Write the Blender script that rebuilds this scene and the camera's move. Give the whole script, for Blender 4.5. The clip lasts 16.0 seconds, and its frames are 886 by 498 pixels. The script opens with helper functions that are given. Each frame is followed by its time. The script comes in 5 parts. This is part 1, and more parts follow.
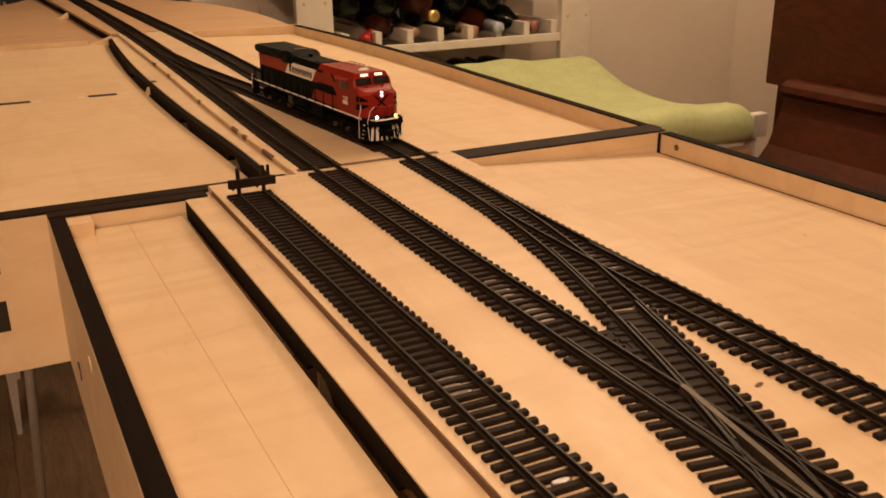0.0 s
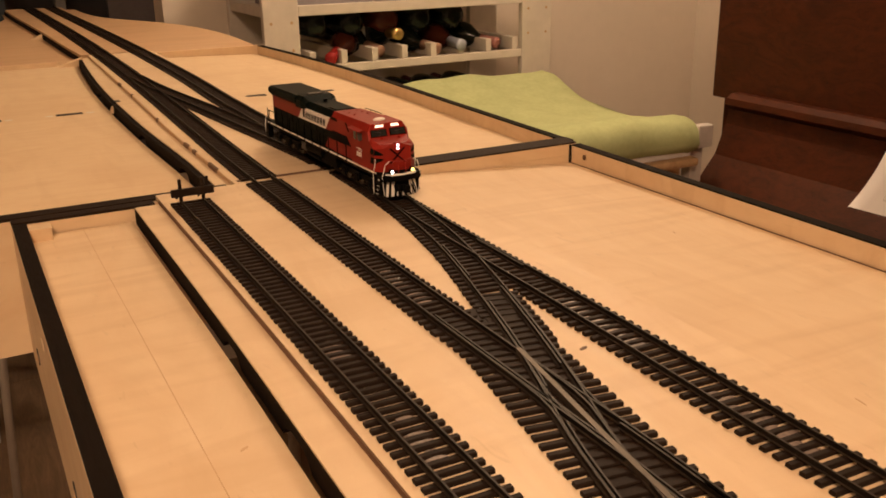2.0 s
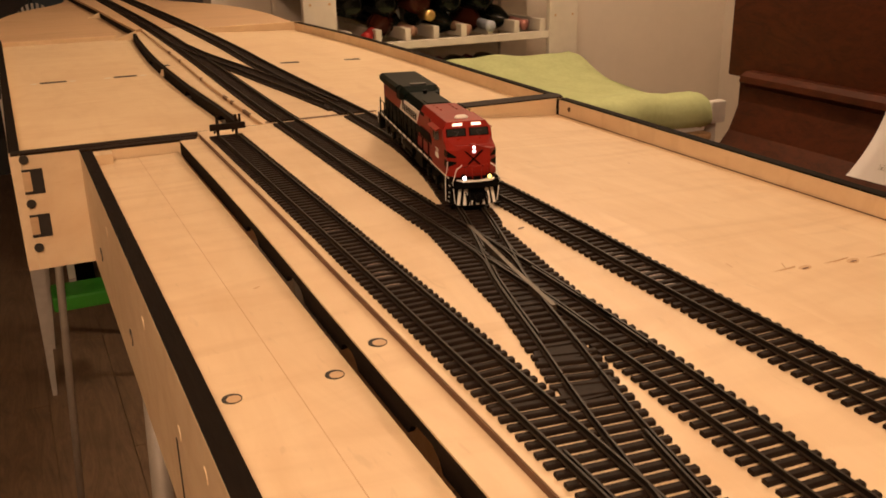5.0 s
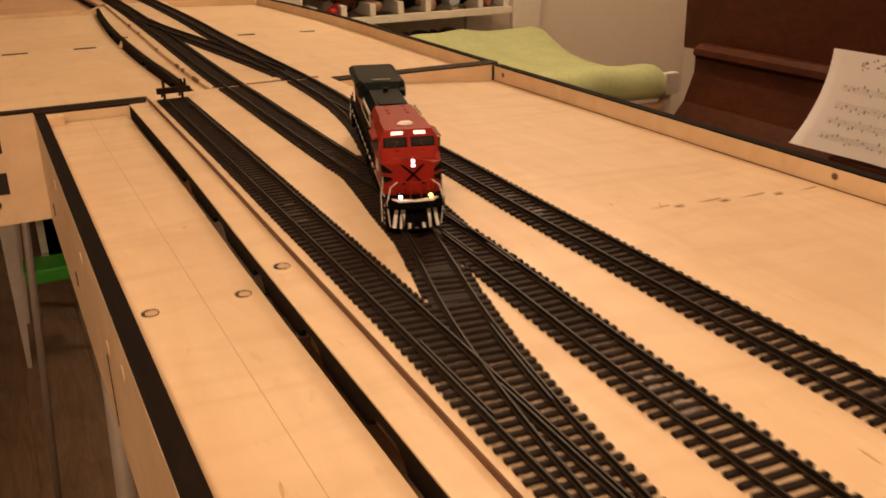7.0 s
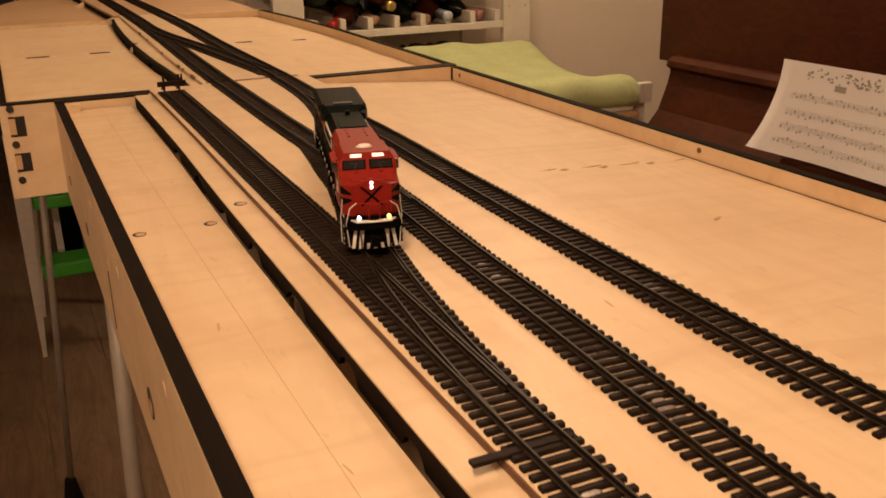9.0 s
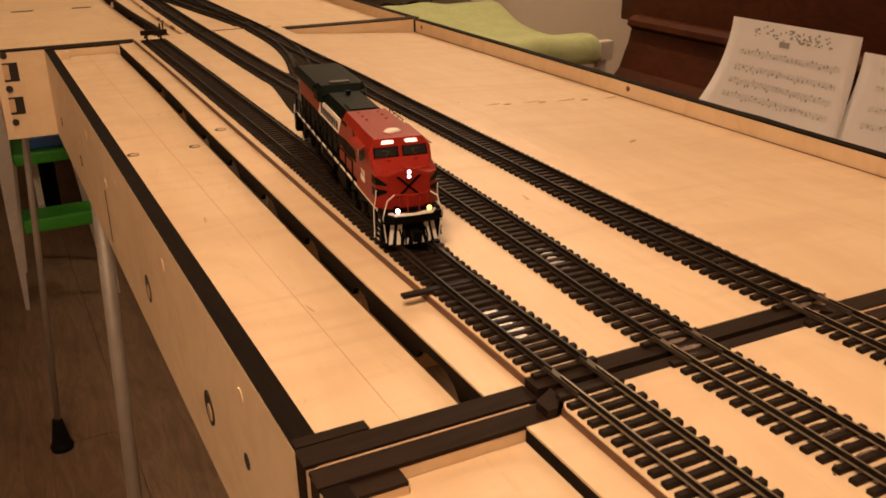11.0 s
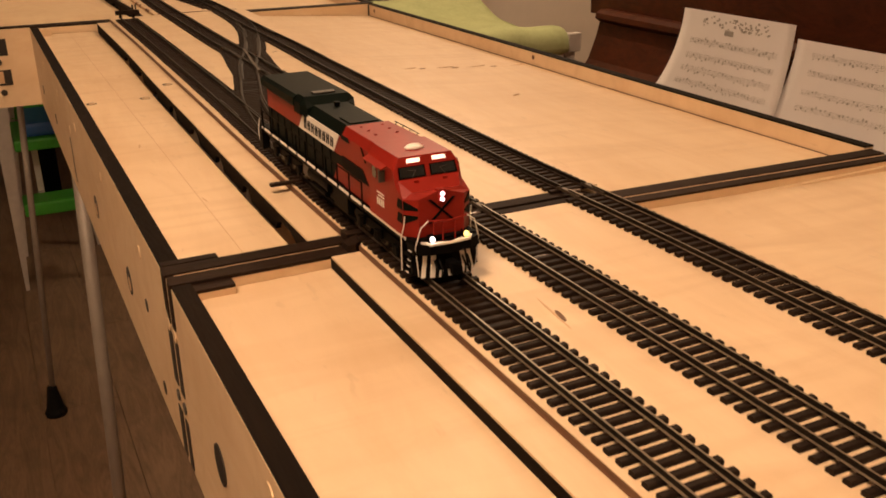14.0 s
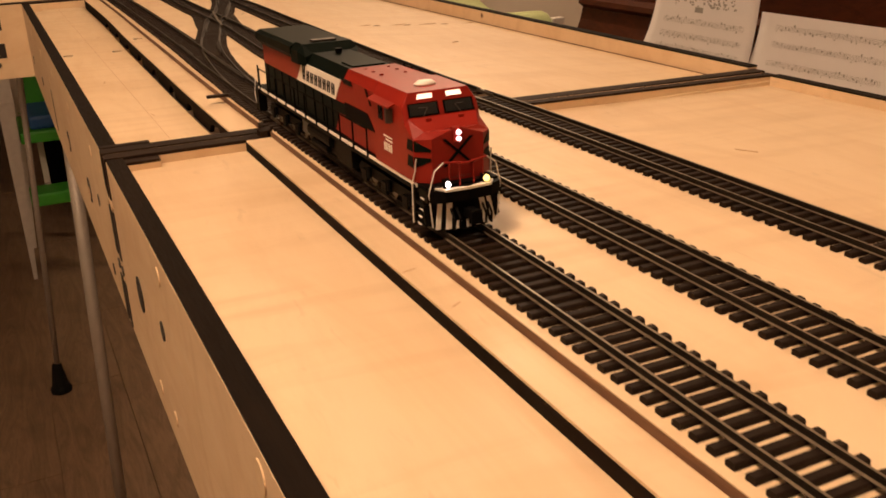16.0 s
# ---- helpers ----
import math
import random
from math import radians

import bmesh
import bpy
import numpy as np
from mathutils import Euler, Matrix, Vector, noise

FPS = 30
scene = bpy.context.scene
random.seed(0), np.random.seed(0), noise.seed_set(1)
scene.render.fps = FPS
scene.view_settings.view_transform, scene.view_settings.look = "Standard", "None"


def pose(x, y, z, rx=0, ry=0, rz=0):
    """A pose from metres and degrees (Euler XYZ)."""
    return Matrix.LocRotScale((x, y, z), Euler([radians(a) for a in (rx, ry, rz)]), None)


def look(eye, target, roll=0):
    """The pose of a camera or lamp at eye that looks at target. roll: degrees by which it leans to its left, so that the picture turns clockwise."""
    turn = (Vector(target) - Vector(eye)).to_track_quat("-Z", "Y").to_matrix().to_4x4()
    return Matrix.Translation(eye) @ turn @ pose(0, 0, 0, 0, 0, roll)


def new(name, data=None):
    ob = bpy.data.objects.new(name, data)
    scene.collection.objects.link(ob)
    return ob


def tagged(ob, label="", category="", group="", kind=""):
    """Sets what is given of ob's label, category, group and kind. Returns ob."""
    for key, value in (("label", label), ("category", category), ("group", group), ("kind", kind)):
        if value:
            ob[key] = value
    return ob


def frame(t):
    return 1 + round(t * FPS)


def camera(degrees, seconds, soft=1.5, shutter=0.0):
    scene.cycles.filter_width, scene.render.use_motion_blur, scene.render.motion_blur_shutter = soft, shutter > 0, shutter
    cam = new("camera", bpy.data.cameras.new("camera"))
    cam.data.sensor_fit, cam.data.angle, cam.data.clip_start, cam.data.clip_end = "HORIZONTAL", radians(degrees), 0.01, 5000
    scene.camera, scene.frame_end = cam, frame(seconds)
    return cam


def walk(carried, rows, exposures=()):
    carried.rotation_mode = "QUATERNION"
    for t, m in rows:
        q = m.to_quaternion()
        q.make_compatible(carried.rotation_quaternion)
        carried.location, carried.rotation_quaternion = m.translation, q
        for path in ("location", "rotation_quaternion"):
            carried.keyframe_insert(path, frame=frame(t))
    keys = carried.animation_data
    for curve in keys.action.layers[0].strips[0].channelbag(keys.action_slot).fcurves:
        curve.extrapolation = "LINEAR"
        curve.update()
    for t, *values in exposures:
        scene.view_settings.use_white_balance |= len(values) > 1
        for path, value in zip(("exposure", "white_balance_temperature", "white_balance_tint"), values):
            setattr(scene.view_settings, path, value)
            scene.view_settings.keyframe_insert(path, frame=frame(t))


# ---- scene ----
cam = camera(51.8, 16.0, soft=1.7, shutter=0.4)
# seconds, eye, what it looks at, and roll
PATH = [
    (0, (-0.028, 0.356, 0.187), (0.824, 2.03, -0.501), -0.6),
    (0.5, (-0.023, 0.329, 0.189), (0.84, 1.995, -0.503), -1.0),
    (1, (-0.017, 0.299, 0.192), (0.863, 1.959, -0.494), -1.0),
    (1.5, (-0.023, 0.277, 0.203), (0.866, 1.938, -0.468), -1.0),
    (2, (-0.021, 0.256, 0.206), (0.865, 1.923, -0.456), -0.9),
    (2.5, (-0.017, 0.234, 0.21), (0.859, 1.908, -0.448), -0.6),
    (3, (-0.038, 0.21, 0.215), (0.809, 1.901, -0.434), -0.3),
    (3.5, (-0.056, 0.169, 0.211), (0.755, 1.877, -0.441), -0.8),
    (4, (-0.051, 0.134, 0.203), (0.748, 1.846, -0.454), -1.2),
    (4.2, (-0.0495, 0.1265, 0.2015), (0.747, 1.840, -0.4615), -1.25),
    (6.3, (-0.044, 0.088, 0.185), (0.775, 1.768, -0.526), -1.3),
    (6.5, (-0.041, 0.089, 0.187), (0.783, 1.763, -0.532), -1.5),
    (7, (-0.033, 0.022, 0.19), (0.791, 1.697, -0.529), -1.2),
    (7.5, (-0.039, -0.058, 0.191), (0.755, 1.633, -0.522), -0.8),
    (8, (-0.046, -0.114, 0.197), (0.732, 1.59, -0.505), -0.8),
    (8.5, (-0.042, -0.143, 0.199), (0.748, 1.561, -0.488), -0.8),
    (9, (-0.046, -0.16, 0.196), (0.757, 1.539, -0.488), -1.0),
    (9.2, (-0.048, -0.174, 0.194), (0.753, 1.524, -0.494), -1.1),
    (11.3, (-0.085, -0.288, 0.195), (0.763, 1.359, -0.561), -0.3),
    (11.5, (-0.088, -0.302, 0.2), (0.768, 1.34, -0.554), 0.1),
    (12, (-0.082, -0.369, 0.211), (0.765, 1.283, -0.531), 0.8),
    (12.5, (-0.079, -0.412, 0.208), (0.741, 1.255, -0.532), 0.4),
    (13, (-0.071, -0.423, 0.205), (0.738, 1.251, -0.534), -0.1),
    (13.5, (-0.062, -0.433, 0.193), (0.754, 1.235, -0.549), -0.7),
    (14, (-0.061, -0.448, 0.183), (0.759, 1.217, -0.561), -0.7),
    (14.5, (-0.06, -0.481, 0.173), (0.752, 1.193, -0.562), -1.0),
    (15, (-0.056, -0.517, 0.163), (0.749, 1.161, -0.569), -1.2),
    (15.5, (-0.048, -0.549, 0.153), (0.749, 1.129, -0.587), -1.5),
    (16, (-0.044, -0.572, 0.141), (0.75, 1.111, -0.591), -1.9),
]
walk(cam, [(t, look(eye, aim, roll)) for t, eye, aim, roll in PATH],
     [(0.0, 0.20), (2.0, 0.18), (4.2, 0.20), (6.5, 0.14), (9.0, 0.04), (11.5, 0.02), (14.0, 0.03), (16.0, 0.06)])

# ---- world and lights ----
world = bpy.data.worlds.new("room_world")
scene.world = world
world.use_nodes = True
world.node_tree.nodes["Background"].inputs[0].default_value = (0.9, 0.75, 0.6, 1)
world.node_tree.nodes["Background"].inputs[1].default_value = 0.02
scene.view_settings.exposure = 0.0


def lamp(name, kind, where, aim, watts, colour, size):
    data = bpy.data.lights.new(name, kind)
    data.energy, data.color = watts, colour
    if kind == "AREA":
        data.shape, data.size = "DISK", size
    else:
        data.shadow_soft_size = size
    ob = new(name, data)
    ob.matrix_world = look(where, aim)
    return ob


LAMP_AT = (-0.44, -0.42, 1.28)
lamp("ceiling_bulb", "POINT", LAMP_AT, (0.3, -0.1, 0), 65, (1.0, 0.665, 0.42), 0.20)
# added fill light with no fitting, brightens the far end and wall
lamp("far_bulb", "POINT", (1.2, 1.9, 1.2), (1.2, 1.9, 0), 36, (1.0, 0.71, 0.46), 0.14)


# ---- materials ----
def nodes_of(name):
    m = bpy.data.materials.new(name)
    m.use_nodes = True
    t = m.node_tree
    return m, t, t.nodes["Principled BSDF"]


def ramp(t, source, a, b, lo=0.3, hi=0.7):
    r = t.nodes.new("ShaderNodeValToRGB")
    r.color_ramp.elements[0].position, r.color_ramp.elements[1].position = lo, hi
    r.color_ramp.elements[0].color, r.color_ramp.elements[1].color = (*a, 1), (*b, 1)
    t.links.new(source, r.inputs[0])
    return r.outputs[0]


def grain_coords(t, scale):
    c, m = t.nodes.new("ShaderNodeTexCoord"), t.nodes.new("ShaderNodeMapping")
    m.inputs["Scale"].default_value = scale
    t.links.new(c.outputs["Object"], m.inputs[0])
    return m.outputs[0]


def noisy(t, coords, scale, detail=4, rough=0.55, warp=0.0):
    n = t.nodes.new("ShaderNodeTexNoise")
    n.inputs["Scale"].default_value, n.inputs["Detail"].default_value = scale, detail
    n.inputs["Roughness"].default_value, n.inputs["Distortion"].default_value = rough, warp
    t.links.new(coords, n.inputs["Vector"])
    return n.outputs[0]


def mixed(t, a, b, fac, how="MIX"):
    m = t.nodes.new("ShaderNodeMixRGB")
    m.blend_type = how
    for value, slot in ((fac, 0), (a, 1), (b, 2)):
        if isinstance(value, (int, float)):
            m.inputs[slot].default_value = value
        elif isinstance(value, tuple):
            m.inputs[slot].default_value = (*value, 1)
        else:
            t.links.new(value, m.inputs[slot])
    return m.outputs[0]


def bumped(t, p, source, strength, distance=0.001):
    b = t.nodes.new("ShaderNodeBump")
    b.inputs["Strength"].default_value, b.inputs["Distance"].default_value = strength, distance
    t.links.new(source, b.inputs["Height"])
    t.links.new(b.outputs[0], p.inputs["Normal"])


def wood(name, light, dark, stain, scale=(1, 1, 1), rough=0.55, grain=0.35, spec=0.35, flecks=0.0, figure=0.0):
    """Ply or timber: long grain, soft figure, flecks and a few stains."""
    m, t, p = nodes_of(name)
    co = grain_coords(t, scale)
    fine = noisy(t, co, 160, 6, 0.65, 0.3)
    broad = noisy(t, co, 17, 5, 0.6, 3.0)
    big = noisy(t, grain_coords(t, (1, 1, 1)), 5.0, 4, 0.55)
    c = ramp(t, broad, dark, light, 0.3, 0.6)
    c = mixed(t, c, ramp(t, fine, dark, light, 0.35, 0.6), grain * 0.7)
    c = mixed(t, c, stain, ramp(t, big, (0, 0, 0), (0.6, 0.6, 0.6), 0.5, 0.78))
    if figure:
        # soft bands of figure lying across the grain
        bands = noisy(t, grain_coords(t, (0.35, 1.7, 1.0) if scale[0] > scale[1] else (1.7, 0.35, 1.0)), 15, 3, 0.5, 1.6)
        c = mixed(t, c, stain, ramp(t, bands, (0, 0, 0), (figure, figure, figure), 0.48, 0.72))
    if flecks:
        spot = noisy(t, grain_coords(t, tuple(v * 2.2 for v in scale)), 95, 2, 0.4, 0.6)
        c = mixed(t, c, tuple(v * 0.62 for v in stain), ramp(t, spot, (0, 0, 0), (flecks, flecks, flecks), 0.68, 0.76))
    t.links.new(c, p.inputs["Base Color"])
    r = ramp(t, fine, (rough - 0.1,) * 3, (rough + 0.1,) * 3)
    t.links.new(r, p.inputs["Roughness"])
    p.inputs["Specular IOR Level"].default_value = spec
    bumped(t, p, fine, 0.15, 0.0004)
    return m


def paint(name, colour, rough=0.5, metal=0.0, vary=0.12, scale=60.0, spec=0.5, bump=0.05):
    """A painted, moulded or metal surface with slight mottling."""
    m, t, p = nodes_of(name)
    co = grain_coords(t, (1, 1, 1))
    n = noisy(t, co, scale, 4)
    w = noisy(t, co, scale * 0.17, 3)
    lo = tuple(max(0, v * (1 - vary)) for v in colour)
    hi = tuple(min(1, v * (1 + vary)) for v in colour)
    c = mixed(t, ramp(t, n, lo, hi), ramp(t, w, lo, hi), 0.5)
    t.links.new(c, p.inputs["Base Color"])
    p.inputs["Roughness"].default_value, p.inputs["Metallic"].default_value = rough, metal
    p.inputs["Specular IOR Level"].default_value = spec
    if bump:
        bumped(t, p, n, bump, 0.0005)
    return m


def glowing(name, colour, strength):
    m, t, p = nodes_of(name)
    p.inputs["Base Color"].default_value = (*colour, 1)
    p.inputs["Emission Color"].default_value = (*colour, 1)
    p.inputs["Emission Strength"].default_value = strength
    return m


PLY = wood("birch_ply", (0.75, 0.58, 0.385), (0.69, 0.510, 0.322), (0.60, 0.42, 0.25), (1.0, 0.22, 1.0), 0.5, 0.2, flecks=0.16, figure=0.5)
PLY_X = wood("birch_ply_cross", (0.75, 0.58, 0.375), (0.70, 0.515, 0.320), (0.62, 0.43, 0.255), (0.3, 1.0, 1.0), grain=0.15, flecks=0.14, figure=0.35)
# darker ply for knots and gaps; also puts the end module's dimness into colour
PLY_DIM = wood("old_ply", (0.62, 0.42, 0.25), (0.50, 0.32, 0.18), (0.44, 0.27, 0.14), (0.15, 1.0, 1.0), grain=0.6)
EDGE = wood("burnt_ply_edge", (0.0115, 0.0070, 0.0045), (0.0045, 0.0028, 0.0018), (0.021, 0.0125, 0.008), (8, 0.5, 6), 0.8, 0.6, 0.08)
EDGE_SOFT = wood("scorched_end_edge", (0.024, 0.013, 0.008), (0.009, 0.005, 0.003), (0.042, 0.023, 0.014), (0.5, 8, 6), 0.7, 0.6, 0.12)
BROWN = wood("laser_brown_edge", (0.17, 0.085, 0.045), (0.09, 0.045, 0.025), (0.06, 0.03, 0.018), (8, 0.5, 6), 0.65)
SLEEPER = paint("sleeper_plastic", (0.0175, 0.0100, 0.0066), 0.6, 0, 0.4, 400, 0.11, 0.2)
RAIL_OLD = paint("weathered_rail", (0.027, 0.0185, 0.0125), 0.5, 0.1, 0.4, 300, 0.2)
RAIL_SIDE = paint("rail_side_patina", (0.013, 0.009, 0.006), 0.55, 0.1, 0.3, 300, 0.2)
RAIL_NEW = paint("nickel_rail", (0.19, 0.150, 0.105), 0.42, 0.55, 0.3, 300)
FROG = paint("frog_casting", (0.085, 0.062, 0.042), 0.5, 0.4, 0.3, 300)
GLUE = paint("dried_glue", (0.17, 0.125, 0.105), 0.24, 0, 0.6, 500, 0.5, 0.4)
INK = paint("dark_slot", (0.02, 0.014, 0.01), 0.7)
STEEL = paint("bolt_steel", (0.10, 0.09, 0.08), 0.4, 0.8)
TUBE = paint("brushed_aluminium", (0.34, 0.30, 0.26), 0.55, 0.35, 0.12, 40)
RUBBER = paint("black_rubber", (0.006, 0.0055, 0.005), 0.7, spec=0.15)
RED = paint("loco_red", (0.245, 0.0150, 0.0085), 0.42, 0, 0.08, 200, 0.16)
GREEN = paint("loco_green", (0.0035, 0.0062, 0.0046), 0.5, 0, 0.15, 200, 0.045)
BLACK = paint("loco_black", (0.0028, 0.0025, 0.0023), 0.55, 0, 0.25, 200, 0.05)
WHITE = paint("loco_white", (0.82, 0.78, 0.72), 0.5, 0, 0.05, 200)
GREY = paint("loco_grey", (0.06, 0.05, 0.042), 0.5, 0, 0.2, 200)
SHINE = paint("wheel_steel", (0.10, 0.085, 0.07), 0.4, 0.7)
WINDOW = paint("dark_glass", (0.015, 0.016, 0.016), 0.08, 0, 0, 20, 0.6, 0)
BEAM_W = glowing("white_lens", (1.0, 0.86, 0.84), 7)
BEAM_Y = glowing("warm_lens", (1.0, 0.74, 0.20), 2.4)
BEAM_R = glowing("nose_lens", (1.0, 0.70, 0.74), 3)
BOARD = glowing("lit_number_board", (1.0, 0.80, 0.60), 1.3)
WALL = paint("beige_wall_paint", (0.70, 0.62, 0.53), 0.85, 0, 0.03, 30, 0.2)
CEIL = paint("ceiling_paint", (0.75, 0.7, 0.64), 0.9, 0, 0.02, 20, 0.2)
RACK = paint("white_washed_pine", (0.62, 0.56, 0.49), 0.6, 0, 0.10, 30, 0.3)
PIANO = wood("mahogany_veneer", (0.080, 0.0195, 0.0068), (0.034, 0.0085, 0.003), (0.018, 0.0055, 0.0025), (0.3, 0.5, 1.2), 0.5, 0.5, 0.2, flecks=0.5)
PINE = wood("pine_furniture", (0.55, 0.36, 0.20), (0.42, 0.26, 0.13), (0.36, 0.22, 0.11))
TOWEL = paint("green_towel", (0.45, 0.50, 0.26), 0.95, 0, 0.12, 90, 0.1, 0.5)
PAPER = paint("music_paper", (0.88, 0.85, 0.85), 0.8, 0, 0.03, 20, 0.2)
STAFF = paint("printer_ink", (0.36, 0.34, 0.32), 0.8)
FLOOR = wood("oak_laminate", (0.27, 0.180, 0.112), (0.135, 0.086, 0.053), (0.085, 0.054, 0.034), (1.2, 0.16, 1), 0.45, 0.5)
LIME = paint("green_plastic", (0.05, 0.36, 0.03), 0.45)
BLUE = paint("blue_plastic", (0.02, 0.10, 0.32), 0.45)
CHAIR = paint("white_chair_lacquer", (0.62, 0.58, 0.54), 0.4)
# dark colour carries the dimness of the room beyond
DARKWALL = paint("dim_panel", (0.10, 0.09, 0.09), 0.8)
MAUVE = paint("grey_door_paint", (0.27, 0.24, 0.25), 0.7)
# slate blue, darkened for the dim room beyond
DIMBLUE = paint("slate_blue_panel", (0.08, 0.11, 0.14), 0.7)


# ---- mesh helpers ----
def box(bm, x0, y0, z0, x1, y1, z1, bevel=0.0):
    m = Matrix.Translation(((x0 + x1) / 2, (y0 + y1) / 2, (z0 + z1) / 2)) @ Matrix.Diagonal((abs(x1 - x0), abs(y1 - y0), abs(z1 - z0), 1))
    made = bmesh.ops.create_cube(bm, size=1, matrix=m)["verts"]
    if bevel:
        edges = list({e for v in made for e in v.link_edges})
        bmesh.ops.bevel(bm, geom=edges, offset=bevel, segments=2, affect="EDGES", profile=0.6)
    return bm


def cuboid(*a, bevel=0.0):
    return box(bmesh.new(), *a, bevel=bevel)


def prism(bm, outline, lo, hi, axis="z"):
    """An outline in a plane, drawn out from lo to hi along the axis."""
    def at(u, v, w):
        return (u, v, w) if axis == "z" else (w, u, v) if axis == "x" else (u, w, v)
    a = [bm.verts.new(at(u, v, lo)) for u, v in outline]
    b = [bm.verts.new(at(u, v, hi)) for u, v in outline]
    bm.faces.new(a), bm.faces.new(b)
    for i in range(len(a)):
        j = (i + 1) % len(a)
        bm.faces.new((a[i], a[j], b[j], b[i]))
    bmesh.ops.recalc_face_normals(bm, faces=bm.faces[:])
    return bm


def rod(bm, a, b, r, r2=None, n=12):
    a, b = Vector(a), Vector(b)
    turn = (b - a).to_track_quat("Z", "Y").to_matrix().to_4x4()
    bmesh.ops.create_cone(bm, cap_ends=True, segments=n, radius1=r, radius2=r if r2 is None else r2, depth=(b - a).length,
                          matrix=Matrix.Translation((a + b) / 2) @ turn)
    return bm


def wire(bm, points, r, n=6):
    for a, b in zip(points, points[1:]):
        rod(bm, a, b, r, n=n)
    return bm


def lathe(bm, rings, m, n=16):
    """Rings of (height, radius) about the z axis, placed by m."""
    last = None
    for h, r in rings:
        now = [bm.verts.new(m @ Vector((r * math.cos(k * math.tau / n), r * math.sin(k * math.tau / n), h))) for k in range(n)]
        if last:
            for k in range(n):
                bm.faces.new((last[k], last[(k + 1) % n], now[(k + 1) % n], now[k]))
        else:
            bm.faces.new(now[::-1])
        last = now
    bm.faces.new(last)
    bmesh.ops.recalc_face_normals(bm, faces=bm.faces[:])
    return bm


def mesh_of(name, bm, material, smooth=False):
    me = bpy.data.meshes.new(name)
    if smooth:
        for f in bm.faces:
            f.smooth = True
    bm.to_mesh(me)
    bm.free()
    me.materials.append(material)
    return me


def part(name, bm, material, parent, label="", smooth=False):
    ob = new(name, mesh_of(name, bm, material, smooth))
    ob.parent = parent
    if label:
        ob["label"] = label
    return ob


def thing(name, label, category, group="", kind="", at=None):
    ob = new(name)
    if at:
        ob.matrix_world = pose(*at)
    ob.empty_display_size = 0.02
    return tagged(ob, label, category, group, kind)


def solid(name, bm, material, label, category="", group="", kind="", smooth=False):
    return tagged(new(name, mesh_of(name, bm, material, smooth)), label, category, group, kind)


def curve_at(points):
    """A smooth function through (y, x) points, rising in y."""
    pts = sorted(points)
    ys, xs = [p[0] for p in pts], [p[1] for p in pts]
    d = [(xs[i + 1] - xs[i]) / (ys[i + 1] - ys[i]) for i in range(len(ys) - 1)]
    g = [d[0]] + [(d[i] + d[i + 1]) / 2 for i in range(len(d) - 1)] + [d[-1]]

    def f(y):
        if y <= ys[0]:
            return xs[0] + g[0] * (y - ys[0])
        if y >= ys[-1]:
            return xs[-1] + g[-1] * (y - ys[-1])
        i = max(k for k in range(len(ys) - 1) if ys[k] <= y)
        h = ys[i + 1] - ys[i]
        u = (y - ys[i]) / h
        return ((1 + 2 * u) * (1 - u) ** 2 * xs[i] + u * (1 - u) ** 2 * h * g[i] + u * u * (3 - 2 * u) * xs[i + 1] + u * u * (u - 1) * h * g[i + 1])
    return f


# ---- plan: track centre lines, x as a function of y ----
BED = 0.004          # top of the upper roadbed
TIE = 0.0022         # sleeper height
HEAD = BED + 0.0052  # rail head
A = curve_at([(1.0, 0.1295), (0.85, 0.1286), (0.73, 0.1278), (0.6, 0.1262), (0.45, 0.1243), (0.35, 0.1224), (0.25, 0.1200), (0.15, 0.1180), (0.1, 0.1168), (0.05, 0.1164),
              (0.0, 0.1166), (-0.1, 0.1170), (-0.2, 0.1172), (-0.3, 0.1173), (-0.45, 0.1164), (-0.9, 0.114)])
B = curve_at([(3.1, 0.214), (2.4, 0.221), (1.85, 0.219), (1.5, 0.212), (1.35, 0.2078), (1.12, 0.2010), (1.0, 0.1985), (0.926, 0.1980), (0.8, 0.1962), (0.72, 0.1952),
              (0.63, 0.1948), (0.55, 0.1955), (0.5, 0.1958), (0.46, 0.1948), (0.386, 0.1910), (0.3, 0.1858), (0.2, 0.1815), (0.1, 0.1762), (0.05, 0.1736), (0.0, 0.1730),
              (-0.1, 0.1738), (-0.2, 0.1748), (-0.4, 0.1745), (-0.9, 0.172)])
C = curve_at([(3.1, 0.272), (2.3, 0.284), (1.8, 0.286), (1.6, 0.284), (1.4, 0.278), (1.2, 0.2755), (1.0, 0.274), (0.85, 0.268), (0.72, 0.265), (0.66, 0.2644), (0.6, 0.2630),
              (0.545, 0.2612), (0.5, 0.2592), (0.43, 0.2575), (0.37, 0.2560), (0.32, 0.2546), (0.25, 0.2532), (0.18, 0.2514), (0.11, 0.2502), (0.05, 0.2498), (0.0, 0.2506),
              (-0.05, 0.2518), (-0.1, 0.2523), (-0.25, 0.2518), (-0.9, 0.250)])
D = curve_at([(1.0, 0.274), (0.92, 0.2712), (0.87, 0.268), (0.83, 0.2642), (0.79, 0.2586), (0.75, 0.2515), (0.71, 0.2425), (0.655, 0.2285), (0.6, 0.2130),
              (0.55, 0.1970), (0.517, 0.1858), (0.477, 0.1753), (0.437, 0.1658), (0.397, 0.1556), (0.359, 0.1466), (0.32, 0.1392), (0.264, 0.1305),
              (0.22, 0.1255), (0.18, 0.1215), (0.1, 0.1168)])
